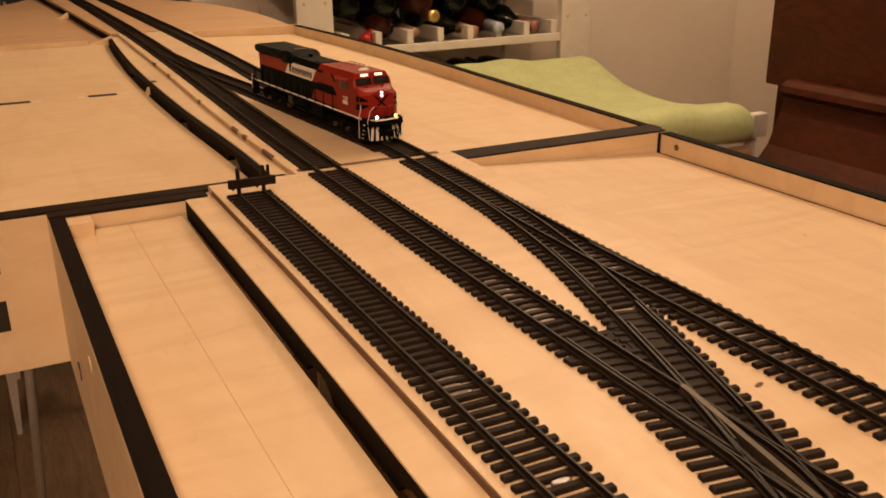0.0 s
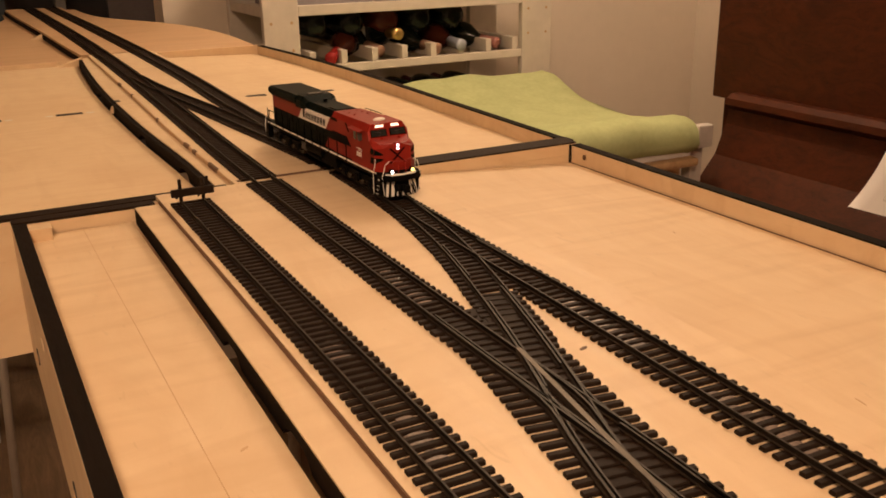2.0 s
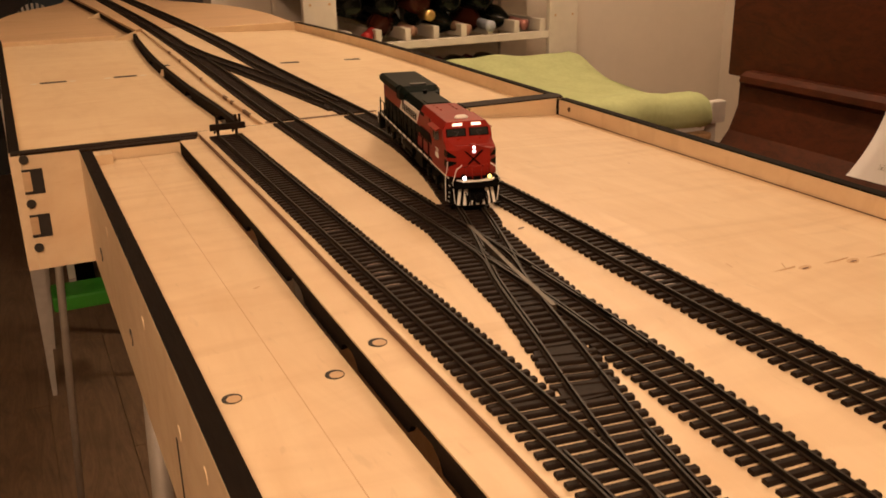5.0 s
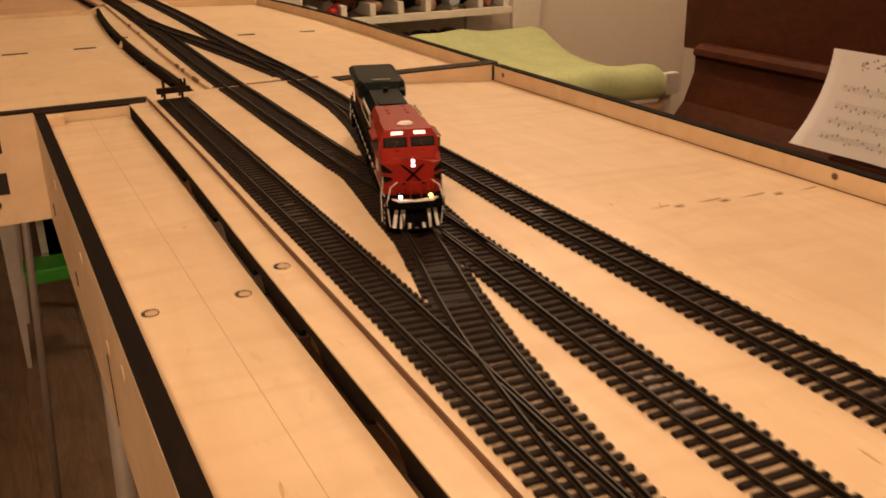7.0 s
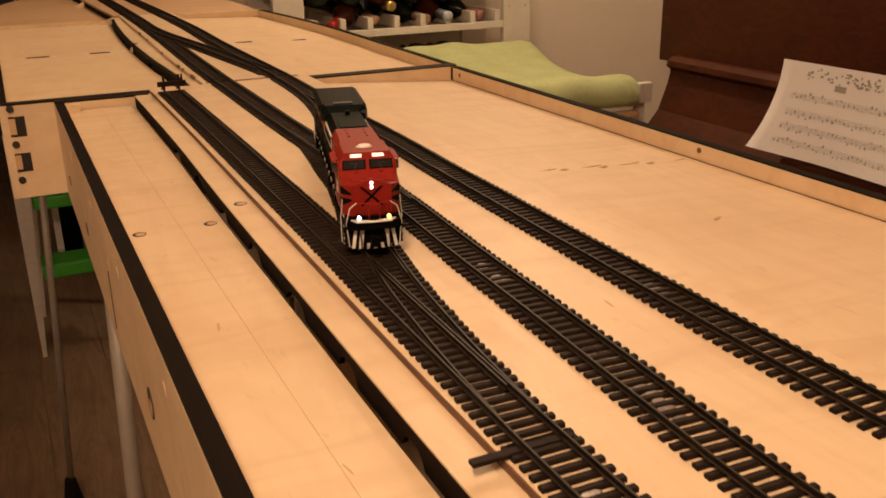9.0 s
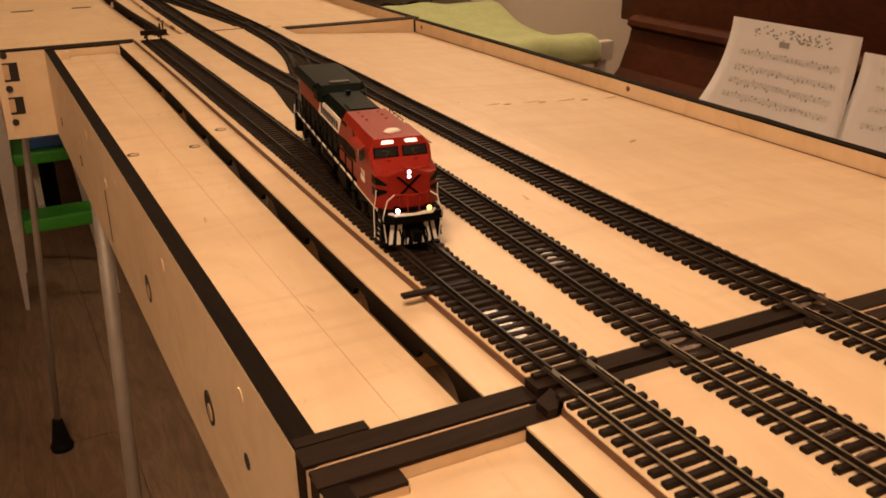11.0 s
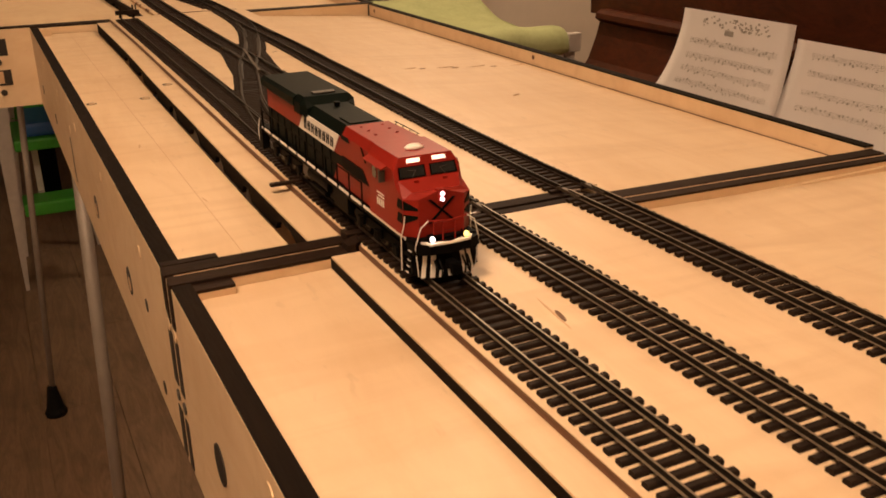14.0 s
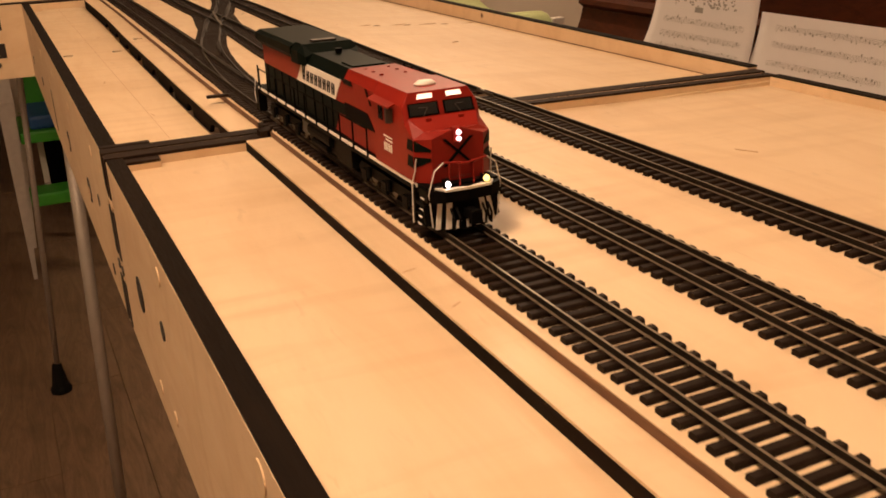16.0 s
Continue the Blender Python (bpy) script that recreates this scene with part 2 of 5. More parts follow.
E = curve_at([(1.75, 0.217), (1.65, 0.219), (1.56, 0.2235), (1.473, 0.2315), (1.39, 0.2405), (1.3, 0.2485), (1.213, 0.256), (1.126, 0.2635), (1.043, 0.2695), (0.97, 0.2725)])


# ---- room ----
FLOOR_Z = -1.1
CEIL_Z = 1.42


def build_room():
    solid("floor", cuboid(-2.6, -3.2, FLOOR_Z - 0.05, 2.62, 6.2, FLOOR_Z - 0.006), FLOOR, "dark oak laminate floor", "floor", kind="structure")
    ceiling = solid("ceiling", cuboid(-2.6, -3.2, CEIL_Z, 2.62, 6.2, CEIL_Z + 0.05), CEIL, "plain white ceiling", "ceiling", kind="structure")
    solid("wall_north", cuboid(0.534, 2.95, FLOOR_Z, 2.52, 3.07, CEIL_Z), WALL, "beige painted plaster wall behind the wine rack", "wall", kind="structure")
    solid("wall_east", cuboid(2.52, -3.2, FLOOR_Z, 2.62, 3.07, CEIL_Z), WALL, "beige painted plaster wall behind the piano", "wall", kind="structure")
    solid("wall_south", cuboid(-2.6, -3.2, FLOOR_Z, 2.62, -3.1, CEIL_Z), WALL, "beige painted plaster wall", "wall", kind="structure")
    solid("wall_west", cuboid(-2.6, -3.1, FLOOR_Z, -2.5, 6.2, CEIL_Z), WALL, "beige painted plaster wall", "wall", kind="structure")
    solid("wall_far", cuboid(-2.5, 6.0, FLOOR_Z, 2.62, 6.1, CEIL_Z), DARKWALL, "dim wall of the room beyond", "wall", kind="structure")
    solid("wall_far_east", cuboid(2.5, 3.07, FLOOR_Z, 2.62, 6.0, CEIL_Z), WALL, "wall of the room beyond", "wall", kind="structure")
    return ceiling


# ---- layout modules ----
def board(name, y0, y1, left, right, z0, z1, material, parent, step=0.05, label="", fall=0.0):
    """A flat board whose two long edges follow functions of y."""
    n = max(2, int((y1 - y0) / step) + 1)
    ys = [y0 + (y1 - y0) * k / n for k in range(n + 1)]
    bm = bmesh.new()
    prism(bm, [(left(y), y) for y in ys] + [(right(y), y) for y in reversed(ys)], z0, z1)
    if fall:
        bm.verts.ensure_lookup_table()
        for v in bm.verts:
            l, r = left(v.co.y), right(v.co.y)
            v.co.z -= fall * (v.co.x - l) / (r - l)
    return part(name, bm, material, parent, label)


def strip(name, y0, y1, f, width, z0, z1, material, parent, arches=(), step=0.02, label=""):
    """An upright strip along f(y); arches: (y, half width, height) cut out of its foot."""
    n = max(2, int((y1 - y0) / step))
    ys = sorted({y0 + (y1 - y0) * k / n for k in range(n + 1)} | {a[0] + a[1] * s for a in arches for s in (-1, -0.8, -0.4, 0.4, 0.8, 1)})
    ys = [min(max(y, y0), y1) for y in ys if y0 - 1e-6 <= y <= y1 + 1e-6]

    def foot(y):
        for c, w, h in arches:
            if abs(y - c) < w:
                return z0 + h * (1 - ((y - c) / w) ** 4)
        return z0
    bm = bmesh.new()
    rows = [[bm.verts.new((f(y) + dx, y, z)) for dx, z in ((0, foot(y)), (0, z1), (width, z1), (width, foot(y)))] for y in ys]
    for a, b in zip(rows, rows[1:]):
        for k in range(4):
            bm.faces.new((a[k], a[(k + 1) % 4], b[(k + 1) % 4], b[k]))
    bm.faces.new(rows[0]), bm.faces.new(rows[-1])
    bmesh.ops.recalc_face_normals(bm, faces=bm.faces[:])
    return part(name, bm, material, parent, label)


def disc(name, where, r, axis, material, parent, depth=0.0006, label=""):
    bm = bmesh.new()
    v = Vector({"x": (1, 0, 0), "y": (0, 1, 0), "z": (0, 0, 1)}[axis]) * depth
    rod(bm, Vector(where) - v, Vector(where) + v, r, n=16)
    return part(name, bm, material, parent, label)


DEPTH = -0.112       # foot of the fascias
TRAY = -0.011
NEAR_TRAY = -0.0066


def knot(where, length, width, turn, parent, material=None):
    """A small dark spindle let into the ply face."""
    bm = bmesh.new()
    n = 12
    ring = [(0.5 * length * math.cos(k * math.tau / n), 0.5 * width * math.sin(k * math.tau / n)) for k in range(n)]
    c, s = math.cos(radians(turn)), math.sin(radians(turn))
    prism(bm, [(where[0] + u * c - v * s, where[1] + u * s + v * c) for u, v in ring], where[2] - 0.0006, where[2] + 0.00015)
    return part("knot", bm, material or BROWN, parent, "small dark knot")


def joint_locks(parent, y0, y1):
    """Dark cut-outs and bolts where two modules are screwed together."""
    for z0, z1 in ((-0.064, -0.033), (-0.109, -0.080)):
        part("lock_slot", cuboid(-0.0006, y0, z0, 0.002, y1, z1), INK, parent)
    for z in (-0.0295, -0.072):
        disc("bolt", (-0.0002, (y0 + y1) / 2, z), 0.0034, "x", PLY_X if z > -0.05 else STEEL, parent, 0.0007)


def build_module_near():
    m = thing("layout_module", "birch ply railway module with burnt black edges, three tracks running through", "module", "railway modules")
    y0, y1 = -1.2, -0.008
    pl = curve_at([(-0.03, 0.0832), (-0.3, 0.0822), (-1.2, 0.079)])
    st = curve_at([(-0.03, 0.0985), (-0.3, 0.0968), (-0.45, 0.0958), (-1.2, 0.092)])
    rr = curve_at([(-0.03, 0.2705), (-0.3, 0.273), (-1.2, 0.272)])
    fascia = part("fascia", cuboid(0.0, y0, DEPTH, 0.0095, -0.0205, -0.0012), PLY, m)
    part("fascia_edge", cuboid(0.0002, y0, -0.0012, 0.0098, -0.0205, 0.0), EDGE, m, "black burnt ply edge")
    part("end_plate", cuboid(0.0, -0.0200, DEPTH, 0.525, -0.0085, -0.0122), PLY_X, m)
    part("end_plate_edge", cuboid(0.0, -0.0200, -0.0015, 0.096, -0.0088, 0.0005), EDGE_SOFT, m, "black burnt ply edge")
    bm = bmesh.new()
    prism(bm, [(0.2707, -0.0120), (0.2707, -0.0040), (0.523, -0.0092), (0.523, -0.0120)], -0.0170, -0.0088, "y")
    part("end_plate", bm, PLY_X, m)
    bm = bmesh.new()
    prism(bm, [(0.2707, -0.0040), (0.2707, -0.0024), (0.523, -0.0076), (0.523, -0.0092)], -0.0172, -0.0086, "y")
    part("end_plate_edge", bm, EDGE_SOFT, m, "black burnt ply edge")
    part("end_plate", cuboid(0.0102, -0.0199, -0.0085, 0.0958, -0.0086, -0.0015), PLY_X, m)
    bm = bmesh.new()
    prism(bm, [(0.1036, -0.004), (0.1036, BED + 0.0004), (0.250, BED + 0.0004), (0.2704, -0.0024), (0.2704, -0.0045)], -0.0150, -0.0088, "y")
    part("seam", bm, EDGE_SOFT, m, "black burnt edge across the roadbed")
    bm = bmesh.new()
    prism(bm, [(0.0930, -0.0203), (0.0975, -0.0203), (0.1034, -0.0140), (0.1034, -0.0064), (0.0930, -0.0120)], -0.003, BED + 0.0003)
    part("seam", bm, EDGE_SOFT, m, "black burnt notch beside the roadbed")
    part("joint_gap", cuboid(0.004, -0.0079, -0.02, 0.093, -0.0071, 0.0001), PLY_DIM, m, "pale glimpse of ply between the two modules")
    bm = bmesh.new()
    prism(bm, [(0.272, -0.02), (0.272, -0.0027), (0.521, -0.0076), (0.521, -0.02)], -0.0081, -0.0068, "y")
    part("joint_gap", bm, PLY_DIM, m, "pale strip between the two modules")
    part("corner_block", cuboid(0.0102, -0.0285, NEAR_TRAY, 0.030, -0.0203, -0.003), PLY_X, m)
    part("corner_block_edge", cuboid(0.0102, -0.0285, -0.003, 0.030, -0.0203, -0.0012), EDGE_SOFT, m)
    board("tray", y0, -0.0203, lambda y: 0.0098, pl, NEAR_TRAY - 0.004, NEAR_TRAY, PLY, m)
    strip("plank_edge", y0, -0.0203, pl, 0.003, NEAR_TRAY - 0.002, -0.0012, EDGE, m, label="black burnt ply edge")
    board("plank", y0, -0.0203, lambda y: pl(y) + 0.0005, rr, -0.005, 0.0, PLY, m)
    strip("roadbed_edge", y0, -0.0203, lambda y: st(y) + 0.0009, 0.0012, 0.0002, BED - 0.0004, BROWN, m, label="brown laser-cut edge")
    board("roadbed", y0, -0.0152, lambda y: st(y) + 0.0013 + max(0, y + 0.0205) * 0.9, rr, 0.0002, BED, PLY, m, 0.004)
    board("tray", y0, -0.0175, rr, lambda y: 0.5155, -0.013, -0.009, PLY, m, fall=0.0065)
    part("fascia", cuboid(0.515, y0, DEPTH, 0.525, -0.0205, -0.0082), PLY, m)
    part("fascia_edge", cuboid(0.5152, y0, -0.0082, 0.5248, -0.0205, -0.007), EDGE, m, "black burnt ply edge")
    for y, z, r in ((-0.099, -0.055, 0.010), (-0.187, -0.012, 0.0045), (-0.174, -0.044, 0.0048), (-0.354, -0.011, 0.0055), (-0.13, -0.096, 0.004), (-0.172, -0.092, 0.004)):
        disc("hole", (0.0, y, z), r, "x", INK if r > 0.009 or z == -0.044 else PLY_X, m)
    joint_locks(m, -0.0195, -0.0115)
    part("end_plate_edge", cuboid(-0.0007, -0.0198, -0.0250, 0.0, -0.0125, 0.0003), EDGE_SOFT, m, "black burnt ply edge")
    knot((0.1468, -0.1435, BED), 0.012, 0.0026, 80, m)
    knot((0.1455, -0.140, BED), 0.034, 0.0012, 84, m, PLY_DIM)
    knot((0.160, -0.098, BED), 0.008, 0.0016, 40, m)
    knot((0.087, -0.262, 0.0), 0.007, 0.0012, 15, m, PLY_DIM)
    knot((0.089, -0.30, 0.0), 0.006, 0.0010, 30, m, PLY_DIM)
    knot((0.35, -0.17, -0.0108), 0.014, 0.0016, 120, m, PLY_DIM)
    return m


def build_module_middle():
    m = thing("layout_module", "birch ply railway module with burnt black edges and a track crossing", "module", "railway modules")
    y0, y1 = -0.006, 1.002
    pl = curve_at([(0.006, 0.0800), (0.16, 0.0805), (0.3, 0.0822), (0.5, 0.0845), (0.7, 0.0885), (1.0, 0.0900)])
    st = curve_at([(0.006, 0.0988), (0.15, 0.0992), (0.24, 0.1002), (0.37, 0.1022), (0.5, 0.1038), (0.76, 0.1075), (1.0, 0.1090)])
    rr = curve_at([(0.0, 0.2725), (0.1, 0.276), (0.25, 0.287), (0.39, 0.298), (0.77, 0.308), (1.0, 0.311)])
    part("fascia", cuboid(0.0, y0, DEPTH, 0.0100, y1, -0.0012), PLY, m)
    part("fascia_edge", cuboid(0.0002, y0 + 0.0123, -0.0012, 0.0104, y1 - 0.0143, 0.0), EDGE, m, "black burnt ply edge")
    for a, b in ((y0, 0.006), (0.990, y1)):
        part("end_plate", cuboid(0.0102, a, DEPTH, 0.525, b, -0.0112), PLY_X, m)
        part("end_plate_edge", cuboid(0.0, a + 0.0002, -0.0015, 0.098 if a < 0.5 else 0.1065, b - 0.0002, 0.0006), EDGE_SOFT, m, "black burnt ply edge")
        x0, drop, sink = (0.2725, 0.004, 0.0042) if a < 0.5 else (0.3115, 0.0, 0.0)
        bm = bmesh.new()
        prism(bm, [(x0, -0.0110), (x0, 0.0002 - sink), (0.523, 0.0002 - drop - sink), (0.523, -0.0110)], a + 0.0001, b - 0.0001, "y")
        part("end_plate", bm, PLY_X, m)
        bm = bmesh.new()
        prism(bm, [(x0, 0.0002 - sink), (x0, 0.0017 - sink), (0.523, 0.0017 - drop - sink), (0.523, 0.0002 - drop - sink)], a - 0.0001, b + 0.0001, "y")
        part("end_plate_edge", bm, EDGE_SOFT, m, "black burnt ply edge")
        part("end_plate", cuboid(0.0104, a + 0.0001, -0.0110, 0.0978, b - 0.0001, -0.0016), PLY_X, m)
        if a < 0.5:
            bm = bmesh.new()
            prism(bm, [(0.0984, -0.004), (0.0984, BED + 0.0004), (0.252, BED + 0.0004), (0.2722, -0.0024), (0.2722, -0.0045)], a + 0.001, b - 0.001, "y")
            part("seam", bm, EDGE_SOFT, m, "black burnt edge across the roadbed")
    bm = bmesh.new()
    prism(bm, [(-0.0058, 0.0004), (0.0042, 0.0004), (0.0030, -0.0215), (-0.0058, -0.0265)], -0.0007, 0.0, "x")
    part("end_plate_edge", bm, EDGE_SOFT, m, "black burnt ply edge")
    part("corner_block", cuboid(0.0106, 0.972, TRAY, 0.0265, 0.9878, -0.0016), PLY_X, m)
    part("corner_block", cuboid(0.0106, 0.0062, TRAY, 0.030, 0.0125, -0.0012), PLY_X, m)
    part("corner_block_edge", cuboid(0.0004, 0.0064, -0.0011, 0.0298, 0.0123, 0.0009), EDGE_SOFT, m, "brown scorched layer over the corner block")
    board("tray", 0.0062, 0.9870, lambda y: 0.0104, lambda y: pl(y) - 0.0035, TRAY - 0.004, TRAY, PLY, m)
    strip("plank_edge", 0.0062, 0.9878, pl, 0.003, TRAY - 0.003, -0.0012, EDGE, m, label="black burnt ply edge with notches",
          arches=[(0.05, 0.022, 0.0085), (0.14, 0.012, 0.007), (0.22, 0.014, 0.008), (0.31, 0.02, 0.008), (0.405, 0.018, 0.0085), (0.50, 0.013, 0.0065), (0.60, 0.02, 0.0075), (0.71, 0.018, 0.007)])
    board("plank", 0.0062, 0.9878, lambda y: pl(y) + 0.0004, rr, -0.005, 0.0, PLY, m)
    strip("roadbed_edge", 0.0062, 0.9878, st, 0.0018, 0.0002, BED - 0.0004, BROWN, m, label="brown laser-cut edge")
    board("roadbed", 0.0062, 1.0015, lambda y: st(y) + 0.0008, rr, 0.0002, BED, PLY, m)
    board("tray", 0.0062, 0.9878, rr, lambda y: 0.5165, -0.009, -0.005, PLY, m, fall=0.0135)
    bm = bmesh.new()
    prism(bm, [(0.0062, DEPTH), (0.0062, -0.0052), (0.9878, -0.0012), (0.9878, DEPTH)], 0.516, 0.5258, "x")
    part("fascia", bm, PLY, m)
    bm = bmesh.new()
    prism(bm, [(0.0062, -0.0052), (0.0062, -0.0038), (0.9878, 0.0002), (0.9878, -0.0012)], 0.5164, 0.5262, "x")
    part("fascia_edge", bm, EDGE, m, "black burnt ply edge")
    # brown strip stands in for shadow in the gap between tray and fascia
    part("tray_joint", cuboid(0.5144, 0.0064, -0.0188, 0.5158, 0.9876, -0.0179), BROWN, m, "dark joint at the foot of the fascia")
    # finger slots, peg holes and bolts
    for y, z, r in ((0.165, -0.069, 0.010), (0.341, -0.069, 0.010), (0.715, -0.073, 0.006), (0.90, -0.072, 0.006)):
        disc("hole", (0.0, y, z), r, "x", INK, m)
        # paler offset disc paints the light caught inside the hole
        disc("hole_rim", (-0.0004, y - r * 0.28, z - r * 0.12), r * 0.5, "x", PLY_DIM, m)
    for y, z in ((0.087, -0.055), (0.087, -0.020), (0.263, -0.022), (0.444, -0.023), (0.515, -0.041), (0.62, -0.024), (0.80, -0.022), (0.055, -0.096)):
        disc("peg_hole", (0.0, y, z), 0.0042, "x", PLY_X if z > -0.05 else INK, m, 0.0005)
    part("slot", cuboid(-0.0004, 0.528, -0.099, 0.002, 0.5315, -0.052), INK, m)
    for x, y, z, r in ((0.071, 0.483, TRAY, 0.0048), (0.021, 0.482, TRAY, 0.0048), (0.0945, 0.485, 0.0, 0.0048)):
        # dark disc under an offset paler one paints a crescent of shade in the recess
        disc("bolt_recess", (x, y, z), r, "z", INK, m, 0.0003)
        disc("bolt_head", (x + 0.0006, y - 0.0010, z), r * 0.72, "z", PLY_DIM, m, 0.0005)
    def tray_z(x):
        return -0.005 - 0.0135 * (x - 0.301) / (0.515 - 0.301)
    for x in (0.465, 0.414, 0.373):
        knot((x, 0.481, tray_z(x)), 0.011, 0.0055, 10, m, PLY_DIM)
        knot((x - 0.001, 0.4795, tray_z(x) + 0.0002), 0.006, 0.0016, 5, m)
    for x0, y0_, turn, l in ((0.352, 0.482, 4, 0.03), (0.362, 0.487, 60, 0.012), (0.40, 0.484, 3, 0.028), (0.44, 0.4835, 2, 0.03), (0.492, 0.482, 6, 0.03)):
        knot((x0, y0_, tray_z(x0)), l, 0.0008, turn, m, PLY_DIM)
    joint_locks(m, -0.0045, 0.0055)
    part("seam", cuboid(0.0495, 0.0075, TRAY - 0.0005, 0.0500, 0.985, TRAY + 0.0001), PLY_DIM, m, "fine seam along the tray")
    for x, y, z, l, w, turn in ((0.066, 0.611, TRAY, 0.005, 0.0018, 30), (0.2385, 0.594, BED, 0.006, 0.0025, 20), (0.036, 0.30, TRAY, 0.012, 0.0016, 80), (0.052, 0.14, TRAY, 0.010, 0.0012, 100),
                                (0.40, 0.32, tray_z(0.40), 0.010, 0.002, 20), (0.44, 0.75, tray_z(0.44), 0.012, 0.002, 60), (0.22, 0.20, BED, 0.010, 0.0012, 85), (0.33, 0.50, tray_z(0.33), 0.008, 0.0012, 80)):
        knot((x, y, z), l, w, turn, m, None if w > 0.0024 else PLY_DIM)
    part("corner_seam", cuboid(0.5142, 0.9872, -0.0185, 0.5158, 0.9896, -0.0002), EDGE, m, "black seam in the corner")
    for y in (0.476, 0.966):
        part("knot", rod(bmesh.new(), (0.5156, y, -0.009), (0.5163, y, -0.009), 0.0028, n=10), BROWN, m, "dark knot in the ply")
    return m


def build_module_far():
    m = thing("layout_module", "wider birch ply railway module with slotted trays and black edges", "module", "railway modules")
    y0, y1 = 1.004, 2.0
    pl = curve_at([(1.02, 0.158), (1.10, 0.1595), (1.32, 0.1555), (1.61, 0.159), (1.85, 0.171), (2.0, 0.182)])
    st = curve_at([(1.03, 0.176), (1.25, 0.178), (1.5, 0.186), (1.8, 0.194), (2.0, 0.199)])
    rr = curve_at([(1.0, 0.311), (1.5, 0.306), (2.0, 0.312)])
    fr = curve_at([(1.0, 0.5195), (1.25, 0.5245), (1.57, 0.530), (1.8, 0.522), (2.0, 0.508)])
    part("fascia", cuboid(-0.060, y0, DEPTH, -0.0505, y1, -0.0012), PLY, m)
    part("fascia_edge", cuboid(-0.0598, y0 + 0.0155, -0.0012, -0.0503, y1, 0.0), EDGE, m, "black burnt ply edge")
    end = part("end_plate", cuboid(-0.0503, y0, DEPTH, 0.530, 1.019, -0.0015), PLY_X, m)
    part("end_plate_edge", cuboid(-0.0585, y0 + 0.0002, -0.0015, 0.172, 1.0188, 0.0006), EDGE_SOFT, m, "black burnt ply edge")
    part("end_plate_edge", cuboid(0.311, y0 + 0.0002, -0.0015, 0.530, 1.0188, 0.0006), EDGE_SOFT, m, "black burnt ply edge")
    part("seam", cuboid(0.18, 1.006, 0.0, 0.3, 1.012, BED + 0.0004), BROWN, m, "dark seam across the roadbed")
    board("tray", 1.0195, y1, lambda y: -0.0503, lambda y: pl(y) - 0.003, -0.016, -0.012, PLY_X, m)
    strip("plank_edge", 1.0195, y1, pl, 0.0065, -0.015, -0.0012, EDGE, m, label="black burnt ply edge with notches",
          arches=[(1.12, 0.02, 0.008), (1.3, 0.02, 0.008), (1.62, 0.03, 0.008)])
    board("plank", 1.0195, y1, lambda y: pl(y) + 0.0058, rr, -0.005, 0.0, PLY, m)
    strip("roadbed_edge", 1.0195, y1, st, 0.0018, 0.0002, BED - 0.0004, PLY_DIM, m)
    board("roadbed", y0 - 0.001, y1, lambda y: st(y) + 0.0008, rr, 0.0002, BED, PLY, m)
    board("tray", 1.0195, y1, rr, lambda y: fr(y) + 0.0006, -0.014, -0.010, PLY_X, m, fall=0.006)
    strip("fascia", 1.0195, y1, fr, 0.0095, DEPTH, -0.0012, PLY, m)
    strip("fascia_edge", 1.0195, y1, lambda y: fr(y) + 0.0002, 0.0095, -0.0012, 0.0002, EDGE, m, label="black burnt ply edge")
    for x0, x1, z in ((-0.010, 0.025, -0.012), (0.089, 0.121, -0.012), (0.338, 0.366, -0.0112), (0.442, 0.468, -0.0142)):
        part("slot", cuboid(x0, 1.506, z - 0.0005, x1, 1.517, z + 0.0005), INK, m)
    for y in (1.489,):
        bm = bmesh.new()
        prism(bm, [(pl(y) - 0.006, -0.0122), (pl(y) + 0.0004, -0.0122), (pl(y) + 0.0004, -0.003), (pl(y) - 0.002, -0.003)], y - 0.002, y + 0.002, "y")
        part("gusset", bm, PLY, m, "small pale gusset under the plank")
    for x in (-0.018, 0.033, 0.081, 0.130):
        part("glue_smear", lathe(bmesh.new(), [(0, 1), (0.6, 0.9), (1, 0.5)], Matrix.Translation((x, 1.511, -0.0122)) @ Matrix.Diagonal((0.006, 0.005, 0.0004, 1)), 9), CEIL, m, "pale smear of dried glue")
    # brown bits painted for the irregular shadow along the roadbed edge
    for y, l in ((1.06, 0.03), (1.14, 0.012), (1.17, 0.02), (1.33, 0.008), (1.52, 0.008), (1.62, 0.02)):
        part("scorch", cuboid(st(y) - 0.0004, y, 0.0004, st(y) + 0.0022, y + l, BED + 0.0003), BROWN, m, "scorched bit of roadbed edge")
    part("slot", cuboid(0.160, 1.50, -0.0003, 0.168, 1.512, 0.0004), INK, m)
    for z0, z1 in ((-0.038, -0.0145), (-0.080, -0.058)):
        part("lock_slot", cuboid(-0.0515, 1.0032, z0, -0.034, 1.006, z1), INK, m)
        part("lock_tongue", cuboid(-0.0515, 1.0026, z0 + 0.003, -0.0445, 1.0030, z1 - 0.002), PLY_DIM, m)
    for z in (-0.005, -0.047, -0.090):
        disc("bolt", (-0.048, 1.0035, z), 0.0042, "y", STEEL, m, 0.0012)
    return m


